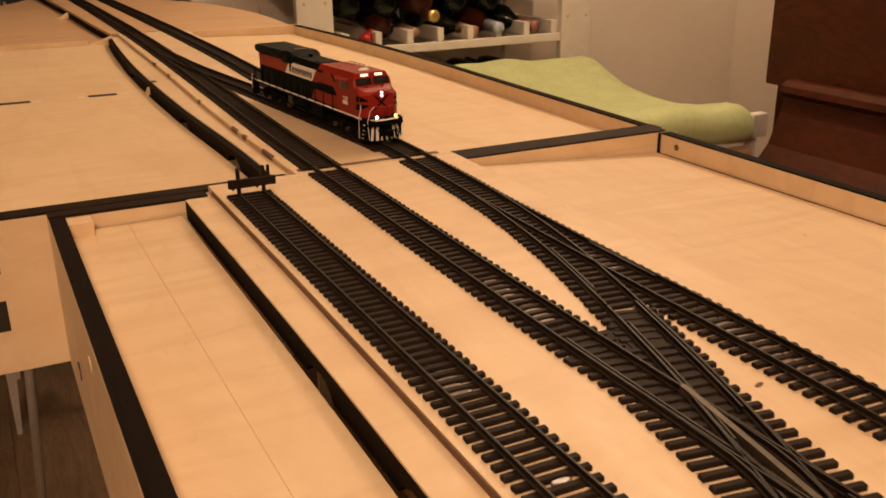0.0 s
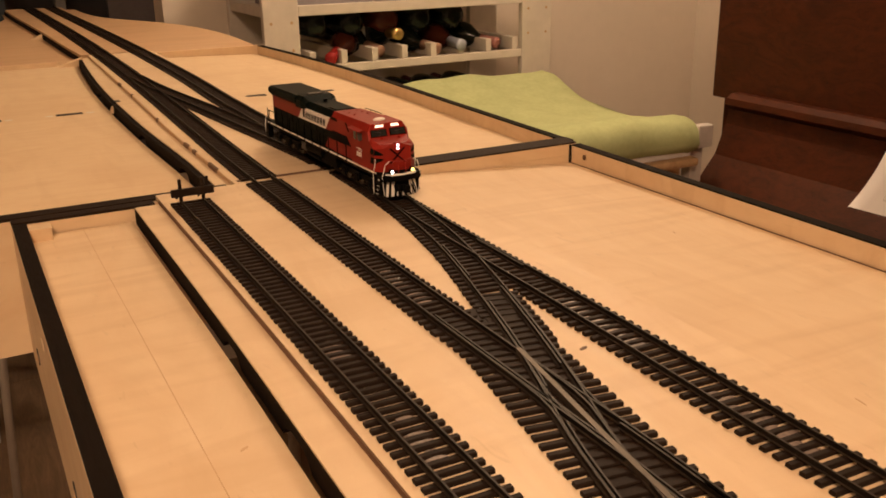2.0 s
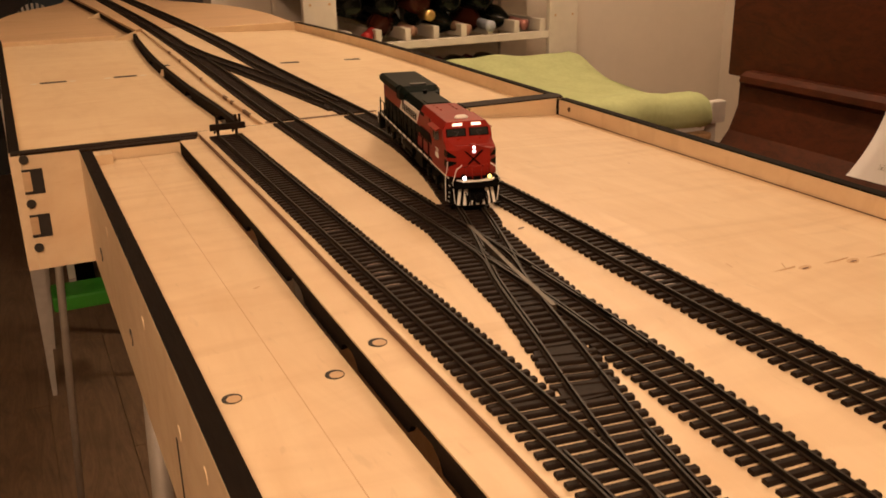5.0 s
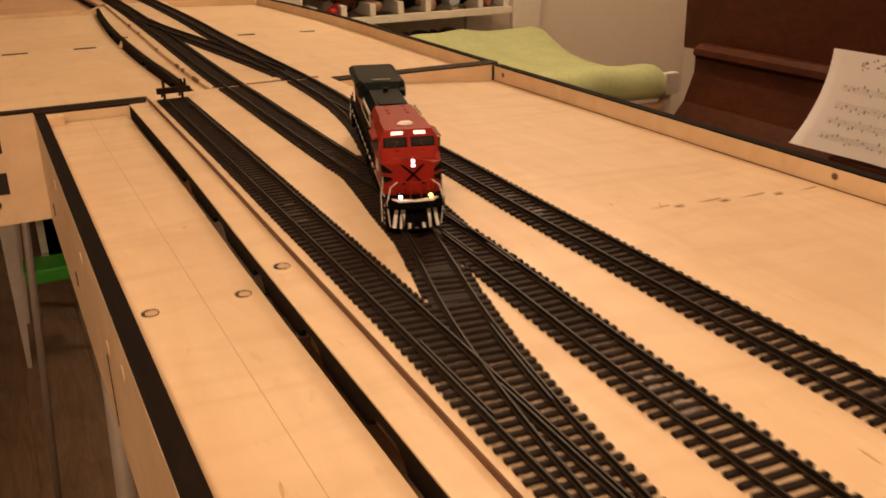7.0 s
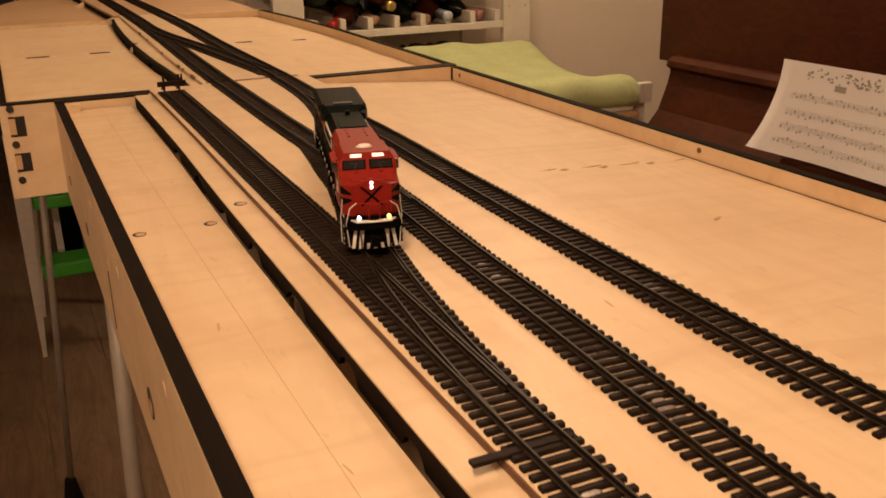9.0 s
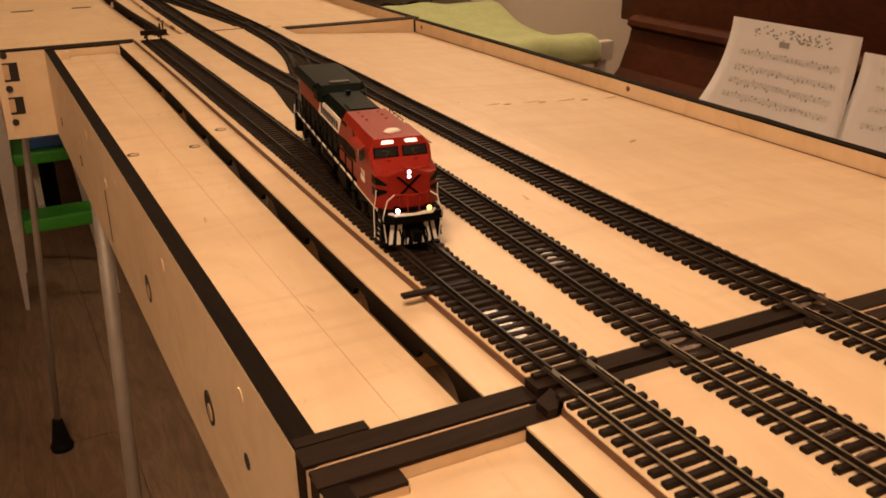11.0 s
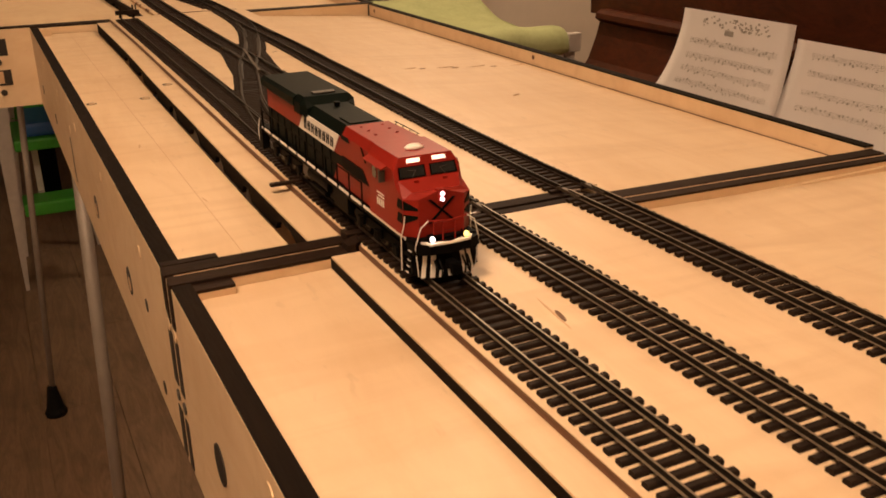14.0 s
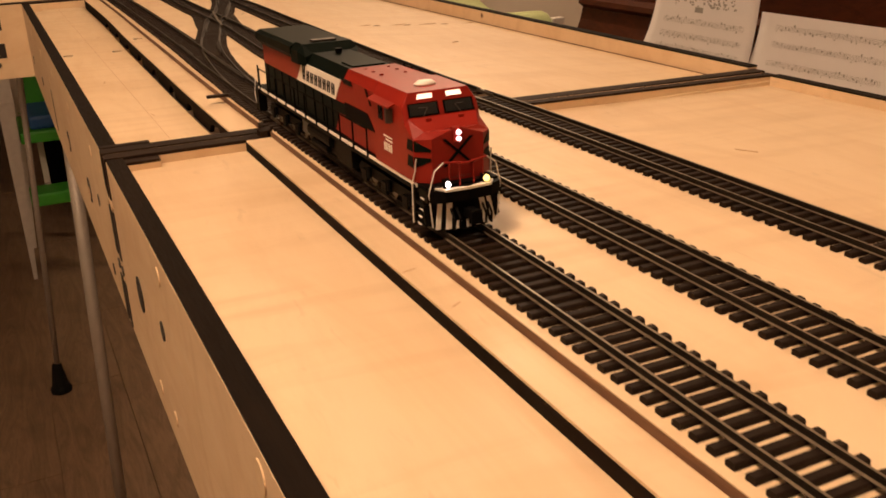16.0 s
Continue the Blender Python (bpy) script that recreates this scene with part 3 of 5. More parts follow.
def build_module_end():
    m = thing("layout_module", "tapered end module of darker ply beyond the yard", "module", "railway modules")
    pl = curve_at([(2.0, 0.186), (2.14, 0.180), (2.5, 0.170), (3.1, 0.148), (3.3, 0.145)])
    rr = curve_at([(2.0, 0.312), (2.6, 0.305), (3.3, 0.300)])
    left = curve_at([(2.0, -0.062), (2.42, -0.067), (2.5, -0.064), (2.63, -0.037), (2.75, -0.003), (2.85, 0.04), (2.93, 0.086), (3.05, 0.128), (3.25, 0.140)])
    right = curve_at([(2.0, 0.512), (2.27, 0.524), (2.5, 0.505), (2.62, 0.475), (2.9, 0.365), (3.1, 0.34), (3.25, 0.338)])
    board("tray", 2.008, 3.25, left, pl, -0.014, -0.010, PLY_DIM, m)
    board("tray", 2.008, 3.25, rr, right, -0.008, -0.004, PLY_DIM, m)
    strip("plank_edge", 2.008, 3.25, pl, 0.003, -0.012, -0.001, EDGE, m, label="black burnt ply edge")
    board("roadbed", 2.008, 3.25, lambda y: pl(y) + 0.003, rr, -0.006, BED, PLY_DIM, m)
    part("end_plate", cuboid(-0.06, 2.0025, DEPTH, 0.15, 2.0075, -0.0045), PLY_X, m)
    part("end_plate", cuboid(0.315, 2.0025, DEPTH, 0.522, 2.0075, 0.0), PLY_X, m)
    bm = bmesh.new()
    prism(bm, [(0.145, -0.012), (0.188, -0.012), (0.188, 0.002)], 1.985, 2.002, "y")
    part("gusset", bm, PLY_X, m)
    bm = bmesh.new()
    prism(bm, [(0.142, -0.011), (0.170, -0.011), (0.170, 0.002)], 2.47, 2.482, "y")
    part("gusset", bm, PLY_X, m)
    board("apron", 2.05, 3.24, lambda y: left(y) + 0.006, lambda y: right(y) - 0.006, -0.06, -0.0145, PLY_DIM, m)
    return m


# ---- track ----
def rail_mesh(name, f, off, y0, y1, z, material, parent, low=0.0, label=""):
    """A flat-bottomed rail beside the centre line f, off metres to its side."""
    n = max(2, int((y1 - y0) / 0.012))
    half = ((-0.0012, 0), (-0.0012, 0.0003), (-0.00028, 0.0006), (-0.00028, 0.0022), (-0.00048, 0.0024), (-0.00048, 0.0030 - low),
            (0.00048, 0.0030 - low), (0.00048, 0.0024), (0.00028, 0.0022), (0.00028, 0.0006), (0.0012, 0.0003), (0.0012, 0))
    bm = bmesh.new()
    rows = []
    for k in range(n + 1):
        y = y0 + (y1 - y0) * k / n
        s = (f(y + 0.001) - f(y - 0.001)) / 0.002
        c = 1 / math.sqrt(1 + s * s)
        rows.append([bm.verts.new((f(y) + (off + dx) * c, y - (off + dx) * c * s, z + dz)) for dx, dz in half])
    for a, b in zip(rows, rows[1:]):
        for k in range(len(half)):
            j = (k + 1) % len(half)
            bm.faces.new((a[k], b[k], b[j], a[j]))
    bm.faces.new(rows[0]), bm.faces.new(rows[-1][::-1])
    bmesh.ops.recalc_face_normals(bm, faces=bm.faces[:])
    # all faces but the tops of head and foot get the darker colour
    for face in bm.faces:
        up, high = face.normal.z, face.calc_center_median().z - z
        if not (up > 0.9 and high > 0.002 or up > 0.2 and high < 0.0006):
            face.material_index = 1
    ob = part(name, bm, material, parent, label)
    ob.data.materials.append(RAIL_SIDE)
    return ob


GAUGE = 0.0087       # centre line to rail centre
TIE_LONG = 0.0308
tie_meshes = {}


def tie_mesh(length, bed):
    key = round(length * 1000)
    if key not in tie_meshes:
        bm = bmesh.new()
        h, w = key / 2000, 0.0018
        prism(bm, [(-w, 0), (-w, TIE * 0.75), (-w * 0.72, TIE), (w * 0.72, TIE), (w, TIE * 0.75), (w, 0)], -h, h, "x")
        tie_meshes[key] = mesh_of("sleeper", bm, SLEEPER)
    return tie_meshes[key]


def lay_ties(y0, y1, tracks, owner, pitch=0.007):
    """Sleepers row by row; where two lines lie close they share one long sleeper. owner(names) gives the thing."""
    n = int((y1 - y0) / pitch)
    for k in range(n):
        y = y0 + (k + 0.5) * pitch
        here = sorted(((f(y), name, f) for name, f, a, b in tracks if a <= y <= b), key=lambda q: q[0])
        groups = []
        for q in here:
            if groups and q[0] - groups[-1][-1][0] < 0.0305:
                groups[-1].append(q)
            else:
                groups.append([q])
        for g in groups:
            x = (g[0][0] + g[-1][0]) / 2
            slope = sum((q[2](y + 0.002) - q[2](y - 0.002)) / 0.004 for q in g) / len(g)
            apart = g[-1][0] - g[0][0]
            length = TIE_LONG + apart
            if tuple(sorted(q[1] for q in g)) == ("B", "D") and length < 0.0505:
                length, x = 0.0505, x - 0.001
            ob = new("sleeper", tie_mesh(length, BED))
            ob.parent = owner(tuple(q[1] for q in g))
            ob.matrix_world = Matrix.Translation((x + random.uniform(-0.0002, 0.0002), y, BED)) @ Matrix.Rotation(-math.atan(slope) + random.uniform(-0.01, 0.01), 4, "Z")


def build_tracks():
    made = {}
    looks = {"A": "siding", "B": "middle line", "C": "outer line"}

    def track(key, label, category="track", name="model_track"):
        if key not in made:
            made[key] = thing(name, label, category, "model railway tracks")
        return made[key]

    spans = {"near": (-0.95, -0.007), "middle": (0.0, 1.0), "far": (1.004, 2.0), "end": (2.004, 3.24)}
    plain = "dark plastic sleepers with dull metal rails, {} on birch ply"
    for module, (y0, y1) in spans.items():
        lines = [("B", B), ("C", C)] + ([("A", A)] if module in ("near", "middle") else [])
        for n, f in lines:
            owner = track((n, module), plain.format(looks[n]))
            material = RAIL_NEW if module == "near" else RAIL_OLD
            top = y1 if (n, module) != ("A", "middle") else 0.955
            for s in (-1, 1):
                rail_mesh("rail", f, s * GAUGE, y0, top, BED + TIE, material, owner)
    # points, slip crossing and the crossover, with their own rails
    cd = track("CD", "dark points where the diagonal line leaves the outer line", "points", "model_points")
    bd = track("BD", "dark slip crossing with pale frog castings", "crossing", "track_crossing")
    ad = track("AD", "dark points joining the siding, with a black tie bar", "points", "model_points")
    be = track("BE", "dark points far along the middle line", "points", "model_points")
    ce = track("CE", "dark points far along the outer line", "points", "model_points")
    for f, y0, y1, owner in ((D, 0.68, 0.985, cd), (D, 0.40, 0.679, bd), (D, 0.12, 0.399, ad), (E, 1.36, 1.68, be), (E, 1.06, 1.359, ce)):
        for s in (-1, 1):
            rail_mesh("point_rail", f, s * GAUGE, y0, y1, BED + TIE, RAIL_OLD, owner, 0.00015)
    # check rails beside the crossings
    for f, off, y0, y1, owner in ((B, GAUGE - 0.0021, 0.44, 0.52, bd), (B, -GAUGE + 0.0021, 0.55, 0.66, bd), (D, GAUGE - 0.0021, 0.58, 0.68, bd),
                                  (D, -GAUGE + 0.0021, 0.44, 0.53, bd), (A, -GAUGE + 0.0021, 0.28, 0.35, ad), (D, GAUGE - 0.0021, 0.28, 0.35, ad),
                                  (C, GAUGE - 0.0021, 0.70, 0.76, cd), (D, -GAUGE + 0.0021, 0.70, 0.76, cd), (B, GAUGE - 0.0021, 0.41, 0.47, bd),
                                  (D, -GAUGE + 0.0022, 0.56, 0.66, bd), (A, GAUGE - 0.002, 0.14, 0.30, ad), (B, -GAUGE + 0.0023, 0.43, 0.56, bd)):
        rail_mesh("check_rail", f, off, y0, y1, BED + TIE, RAIL_OLD, owner, 0.0001)

    def frog(y0, y1, f0, o0, f1, o1, owner):
        """A pale casting that fills the gap between two converging rails."""
        ys = [y0 + (y1 - y0) * k / 8 for k in range(9)]
        bm = bmesh.new()
        a = [(f0(y) + o0, y) for y in ys]
        b = [(f1(y) + o1, y) for y in ys]
        prism(bm, a + b[::-1], BED + TIE * 0.6, BED + TIE + 0.0031)
        part("frog", bm, FROG, owner, "pale metal frog casting")
    frog(0.466, 0.602, lambda y: (B(y) + D(y)) / 2, -0.0013, lambda y: (B(y) + D(y)) / 2, 0.0013, bd)
    # curved slip rails inside the crossing
    for s in (-1, 1):
        def bent(y, s=s):
            return (B(y) + D(y)) / 2 + s * math.hypot((B(y) - D(y)) / 2, 0.0022)
        for side in (-1, 1):
            rail_mesh("slip_rail", bent, side * GAUGE, 0.43, 0.665, BED + TIE, RAIL_OLD, bd, 0.0002)
    # plastic web between the sleepers of the crossing
    ys = [0.475 + 0.190 * k / 12 for k in range(13)]
    bm = bmesh.new()
    prism(bm, [(min(B(y), D(y)) - 0.0105, y) for y in ys] + [(max(B(y), D(y)) + 0.0105, y) for y in ys[::-1]], BED + 0.0002, BED + 0.0012)
    part("web", bm, SLEEPER, bd, "dark plastic web under the rails")
    for y, thing_ in ((0.425, bd), (0.390, ad), (0.668, cd), (0.646, bd)):
        part("web", prism(bmesh.new(), [(D(y - 0.007) - 0.0135, y - 0.007), (D(y - 0.007) + 0.0135, y - 0.007), (D(y + 0.007) + 0.0135, y + 0.007), (D(y + 0.007) - 0.0135, y + 0.007)],
                          BED + 0.0002, BED + 0.0016), SLEEPER, thing_, "dark plastic web under the rails")
    # tie bars
    for y, f, owner in ((0.098, A, ad),):
        bm = bmesh.new()
        box(bm, f(y) - 0.031, y - 0.0022, BED + 0.0008, f(y) + 0.013, y + 0.0022, BED + 0.0028, 0.0004)
        box(bm, f(y) - 0.0145, y - 0.0022, BED + 0.0002, f(y) + 0.0145, y + 0.005, BED + 0.0022)
        part("tie_bar", bm, SLEEPER, owner, "black plastic tie bar reaching past the sleepers")

    def owner(names):
        y_thing = {("A", "D"): ad, ("D", "A"): ad, ("B", "D"): bd, ("D", "B"): bd, ("C", "D"): cd, ("D", "C"): cd, ("B", "E"): be, ("E", "C"): ce, ("C", "E"): ce, ("E", "B"): be}
        if names in y_thing:
            return y_thing[names]
        if "D" in names:
            return bd
        if "E" in names:
            return ce
        return made[(names[0], owner.module)]
    for module, (y0, y1) in spans.items():
        owner.module = module
        lines = [("B", B, -9, 9), ("C", C, -9, 9), ("A", A, -9, 0.965), ("D", D, 0.14, 0.975), ("E", E, 1.03, 1.68)]
        if module == "end":
            for n, f in (("B", B), ("C", C)):
                bm = bmesh.new()
                for k in range(int((y1 - y0) / 0.007)):
                    y = y0 + (k + 0.5) * 0.007
                    box(bm, f(y) - 0.016, y - 0.0018, BED, f(y) + 0.016, y + 0.0018, BED + TIE)
                tagged(part("sleeper_run", bm, SLEEPER, made[(n, "end")]), kind="stuff")
            continue
        lay_ties(y0, y1, [q for q in lines if q[0] != "A" or module != "far"], owner)
    # fishplates at the module joints
    for n, f in (("A", A), ("B", B), ("C", C)):
        bm = bmesh.new()
        for s in (-1, 1):
            box(bm, f(-0.012) + s * GAUGE - 0.0013, -0.02, BED + TIE, f(-0.012) + s * GAUGE + 0.0013, 0.004, BED + TIE + 0.002)
        part("fishplate", bm, FROG, made[(n, "near")])
    # dried glue in the gaps between the sleepers
    for f, y, count, key in ((B, 0.715, 9, ("B", "middle")), (B, 0.86, 4, ("B", "middle")), (C, 0.62, 12, ("C", "middle")), (C, 0.50, 9, ("C", "middle")), (C, 0.74, 4, ("C", "middle")),
                             (A, 0.56, 7, ("A", "middle")), (A, 0.66, 4, ("A", "middle")), (A, 0.055, 5, ("A", "middle")), (B, 0.11, 5, ("B", "middle")), (B, 0.27, 6, ("B", "middle")),
                             (C, 0.22, 6, ("C", "middle")), (C, -0.004, 4, ("C", "near")), (B, 0.002, 4, ("B", "near")), (B, -0.085, 4, ("B", "near")), (A, -0.06, 3, ("A", "near"))):
        for k in range(count):
            yy = 0.007 * round((y + (k - count / 2) * 0.007) / 0.007)
            w = random.uniform(0.003, 0.0078)
            at = Matrix.Translation((f(yy) + random.uniform(-0.002, 0.002), yy + random.uniform(-0.0006, 0.0006), BED + 0.0002))
            size = Matrix.Diagonal((w, random.uniform(0.0012, 0.0022), random.uniform(0.0006, 0.0014), 1))
            part("glue", lathe(bmesh.new(), [(0, 1), (0.9, 0.97), (1.0, 0.82)], at @ size, 7), GLUE, made[key], "shiny dried glue between the sleepers")
    return made


def build_buffer():
    b = thing("buffer_stop", "black plastic buffer stop at the end of the siding", "buffer stop")
    x, y = A(0.955), 0.955
    for s in (-1, 1):
        bm = bmesh.new()
        box(bm, x + s * 0.0087 - 0.0012, y - 0.001, BED + TIE, x + s * 0.0087 + 0.0012, y + 0.0015, 0.0265, 0.0003)
        wire(bm, [(x + s * 0.0087, y, 0.019), (x + s * 0.0087, y + 0.017, BED + TIE + 0.001)], 0.0011)
        part("post", bm, SLEEPER, b)
    part("beam", cuboid(x - 0.0165, y - 0.0045, 0.0135, x + 0.0165, y - 0.001, 0.0195, bevel=0.0006), SLEEPER, b, "dull black cross beam")
    bm = bmesh.new()
    rod(bm, (x + 0.0125, y, 0.0195), (x + 0.0125, y, 0.0265), 0.0011)
    part("lamp_post", bm, SLEEPER, b)
    return b


# ---- locomotive: x ahead, z up from the rail head ----
NOSE = 0.134


def loft(bm, sections):
    rows = [[bm.verts.new(p) for p in s] for s in sections]
    for a, b in zip(rows, rows[1:]):
        for k in range(len(a)):
            j = (k + 1) % len(a)
            bm.faces.new((a[k], a[j], b[j], b[k]))
    bm.faces.new(rows[0]), bm.faces.new(rows[-1])
    bmesh.ops.recalc_face_normals(bm, faces=bm.faces[:])
    return bm


def hood_section(f, w, zs, wr, zt, z0=0.0170):
    x = NOSE - f
    return [(x, -w, z0), (x, -w, zs), (x, -wr, zt), (x, wr, zt), (x, w, zs), (x, w, z0)]


def side_plate(outline, s, at, t=0.0003):
    """A painted panel on the flank: outline in (distance behind the nose, height)."""
    bm = bmesh.new()
    prism(bm, [(NOSE - f, z) for f, z in outline], s * at, s * (at + t), "y")
    return bm


def quad_plate(corners, lift):
    """A thin plate on a slanted face given by four corners."""
    a, b, c, d = [Vector(p) for p in corners]
    n = (b - a).cross(d - a).normalized()
    if n.x < 0:
        n = -n
    bm = bmesh.new()
    lo = [bm.verts.new(p - n * 0.0002) for p in (a, b, c, d)]
    hi = [bm.verts.new(p + n * lift) for p in (a, b, c, d)]
    bm.faces.new(lo), bm.faces.new(hi)
    for i in range(4):
        j = (i + 1) % 4
        bm.faces.new((lo[i], lo[j], hi[j], hi[i]))
    bmesh.ops.recalc_face_normals(bm, faces=bm.faces[:])
    return bm


def on_face(p00, p10, p01, p11, u, v):
    a = Vector(p00).lerp(Vector(p10), u)
    b = Vector(p01).lerp(Vector(p11), u)
    return a.lerp(b, v)


def build_locomotive():
    loco = thing("model_locomotive", "red and green model diesel locomotive with lit headlights, zebra-striped plough", "locomotive")
    X = NOSE
    # underframe, deck and sill
    bm = bmesh.new()
    box(bm, X - 0.262, -0.0165, 0.0135, X - 0.008, 0.0165, 0.0168, 0.0003)
    part("deck", bm, BLACK, loco)
    part("fuel_tank", cuboid(X - 0.168, -0.0145, 0.0045, X - 0.102, 0.0145, 0.0135, bevel=0.0025), BLACK, loco)
    for s in (-1, 1):
        part("air_tank", rod(bmesh.new(), (X - 0.160, s * 0.0152, 0.0112), (X - 0.125, s * 0.0152, 0.0112), 0.0022), BLACK, loco)
        part("pipe", rod(bmesh.new(), (X - 0.155, s * 0.0155, 0.0068), (X - 0.130, s * 0.0155, 0.0068), 0.0016), BLACK, loco)
    for s in (-1, 1):
        part("equipment_box", cuboid(X - 0.176, s * 0.0115, 0.0070, X - 0.164, s * 0.0150, 0.0140, bevel=0.0004), GREY, loco, "dull grey equipment box")
        part("battery_box", cuboid(X - 0.118, s * 0.0120, 0.0052, X - 0.096, s * 0.0158, 0.0140, bevel=0.0004), BLACK, loco)
        part("side_sill", cuboid(X - 0.256, s * 0.0140, 0.0134, X - 0.016, s * 0.0166, 0.0150), BLACK, loco)
        part("sill_stripe", cuboid(X - 0.258, s * 0.0166, 0.0154, X - 0.016, s * 0.0171, 0.0166), WHITE, loco, "white sill stripe")
    # bogies and wheelsets
    wheels = []
    for c in (X - 0.058, X - 0.212):
        bm = bmesh.new()
        box(bm, c - 0.033, -0.011, 0.006, c + 0.033, 0.011, 0.0125)
        for s in (-1, 1):
            prism(bm, [(c - 0.034, 0.0085), (c - 0.030, 0.0118), (c + 0.030, 0.0118), (c + 0.034, 0.0085), (c + 0.030, 0.0045), (c + 0.026, 0.0068), (c + 0.006, 0.0068),
                       (c + 0.002, 0.0042), (c - 0.002, 0.0042), (c - 0.006, 0.0068), (c - 0.026, 0.0068), (c - 0.030, 0.0045)], s * 0.0112, s * 0.0138, "y")
            for dx in (-0.024, 0.0, 0.024):
                box(bm, c + dx - 0.0028, s * 0.0136, 0.0035, c + dx + 0.0028, s * 0.0152, 0.0092, 0.0004)
                rod(bm, (c + dx + 0.006, s * 0.0148, 0.0065), (c + dx + 0.006, s * 0.0148, 0.0112), 0.0012, n=8)
        part("bogie", bm, BLACK, loco, "black sculpted bogie frame")
        for dx in (-0.024, 0.0, 0.024):
            bm = bmesh.new()
            for s in (-1, 1):
                turn = Matrix.Rotation(radians(-90 * s), 4, "X")
                lathe(bm, [(0.0072, 0.0067), (0.0078, 0.0067), (0.0082, 0.0060), (0.0104, 0.0059), (0.0106, 0.0048), (0.0102, 0.0044), (0.0102, 0.0015)], turn, 20)
            rod(bm, (0, -0.0075, 0), (0, 0.0075, 0), 0.0012, n=8)
            w = part("wheelset", bm, SHINE, loco, "dull steel wheelset")
            w.location = (c + dx, 0, 0.0060)
            wheels.append(w)
    # hood sections
    part("hood_front", loft(bmesh.new(), [hood_section(0.0592, 0.0152, 0.0455, 0.0128, 0.0508), hood_section(0.102, 0.0148, 0.0455, 0.0122, 0.0500)]), RED, loco, "red equipment hood behind the cab")
    part("hood_middle", loft(bmesh.new(), [hood_section(0.102, 0.0142, 0.0440, 0.0105, 0.0492), hood_section(0.176, 0.0142, 0.0440, 0.0105, 0.0492)]), GREEN, loco)
    part("hood_rear", loft(bmesh.new(), [hood_section(0.176, 0.0142, 0.0440, 0.0120, 0.0460), hood_section(0.2475, 0.0142, 0.0440, 0.0120, 0.0460)]), GREEN, loco)
    x0, x1 = X - 0.2485, X - 0.172
    bm = bmesh.new()
    prism(bm, [(-0.0142, 0.0435), (-0.0178, 0.0470), (-0.0178, 0.0515), (-0.0150, 0.0535), (0.0150, 0.0535), (0.0178, 0.0515), (0.0178, 0.0470), (0.0142, 0.0435)], x0, x1 - 0.006, "x")
    part("radiator", bm, GREEN, loco, "flared dark green radiator roof")
    part("exhaust_box", loft(bmesh.new(), [hood_section(0.160, 0.0150, 0.0475, 0.0105, 0.0490, 0.043), hood_section(0.167, 0.0172, 0.0500, 0.0140, 0.0540, 0.043),
                                           hood_section(0.179, 0.0172, 0.0500, 0.0140, 0.0540, 0.043)]), GREEN, loco)
    part("exhaust_grille", cuboid(X - 0.176, -0.0068, 0.0541, X - 0.1705, 0.0068, 0.0551, bevel=0.0003), GREY, loco, "grey exhaust grille")
    bm = bmesh.new()
    rod(bm, (X - 0.152, 0.001, 0.049), (X - 0.152, 0.001, 0.0528), 0.0016, 0.0020)
    part("horn", bm, BLACK, loco)
    part("roof_hatch", cuboid(X - 0.122, -0.0085, 0.0493, X - 0.106, 0.0085, 0.0503, bevel=0.0003), GREEN, loco)
    for k in range(3):
        for y in (-0.006, 0.006):
            part("lifting_lug", cuboid(X - 0.076 - k * 0.010, y - 0.0007, 0.0504 - k * 0.0004, X - 0.0752 - k * 0.010, y + 0.0007, 0.0514 - k * 0.0004), RED, loco)
    # painted flanks
    for s in (-1, 1):
        part("flank_panel", side_plate([(0.1795, 0.0318), (0.2465, 0.0318), (0.2465, 0.0436), (0.1685, 0.0436)], s, 0.0142), RED, loco, "red upper flank")
        part("name_panel", side_plate([(0.1175, 0.0318), (0.1800, 0.0318), (0.1690, 0.0438), (0.1075, 0.0438)], s, 0.0142, 0.0005), WHITE, loco, "white slanted panel with dark bars")
        bm = bmesh.new()
        for k, (h0, h1) in enumerate(((0.0340, 0.0425), (0.0340, 0.0404), (0.0340, 0.0402), (0.0340, 0.0402), (0.0340, 0.0404), (0.0340, 0.0402), (0.0340, 0.0404), (0.0340, 0.0402))):
            f = 0.1685 - k * 0.0066
            for q in ((0.0, 0.0016), (0.0028, 0.0044)):
                prism(bm, [(X - f + q[0], h0), (X - f + q[1], h0), (X - f + q[1] + 0.001, h1), (X - f + q[0] + 0.001, h1)], s * 0.0147, s * 0.0149, "y")
            box(bm, X - f, s * 0.0147, (h0 + h1) / 2, X - f + 0.004, s * 0.0149, (h0 + h1) / 2 + 0.0010)
        part("panel_bars", bm, BLACK, loco, "dark bars on the white panel")
        part("flank_panel", side_plate([(0.1022, 0.0318), (0.1172, 0.0318), (0.1072, 0.0436), (0.1022, 0.0436)], s, 0.0142), RED, loco, "red upper flank")
        part("flank_panel", side_plate([(0.1022, 0.0172), (0.120, 0.0172), (0.113, 0.0262), (0.1022, 0.0262)], s, 0.0142), RED, loco, "red lower flank")
        part("intake", side_plate([(0.0905, 0.0434), (0.1022, 0.0434), (0.1022, 0.0456), (0.0925, 0.0456)], s, 0.0151, 0.0004), GREEN, loco, "dark green corner of the hood")
        part("flank_band", side_plate([(0.0640, 0.0268), (0.1018, 0.0268), (0.1018, 0.0335), (0.0720, 0.0335)], s, 0.0152), BLACK, loco, "black slanted band")
        part("flank_band", side_plate([(0.0665, 0.0385), (0.0685, 0.0380), (0.0740, 0.0453), (0.0722, 0.0455)], s, 0.0152), BLACK, loco, "black slanted band")
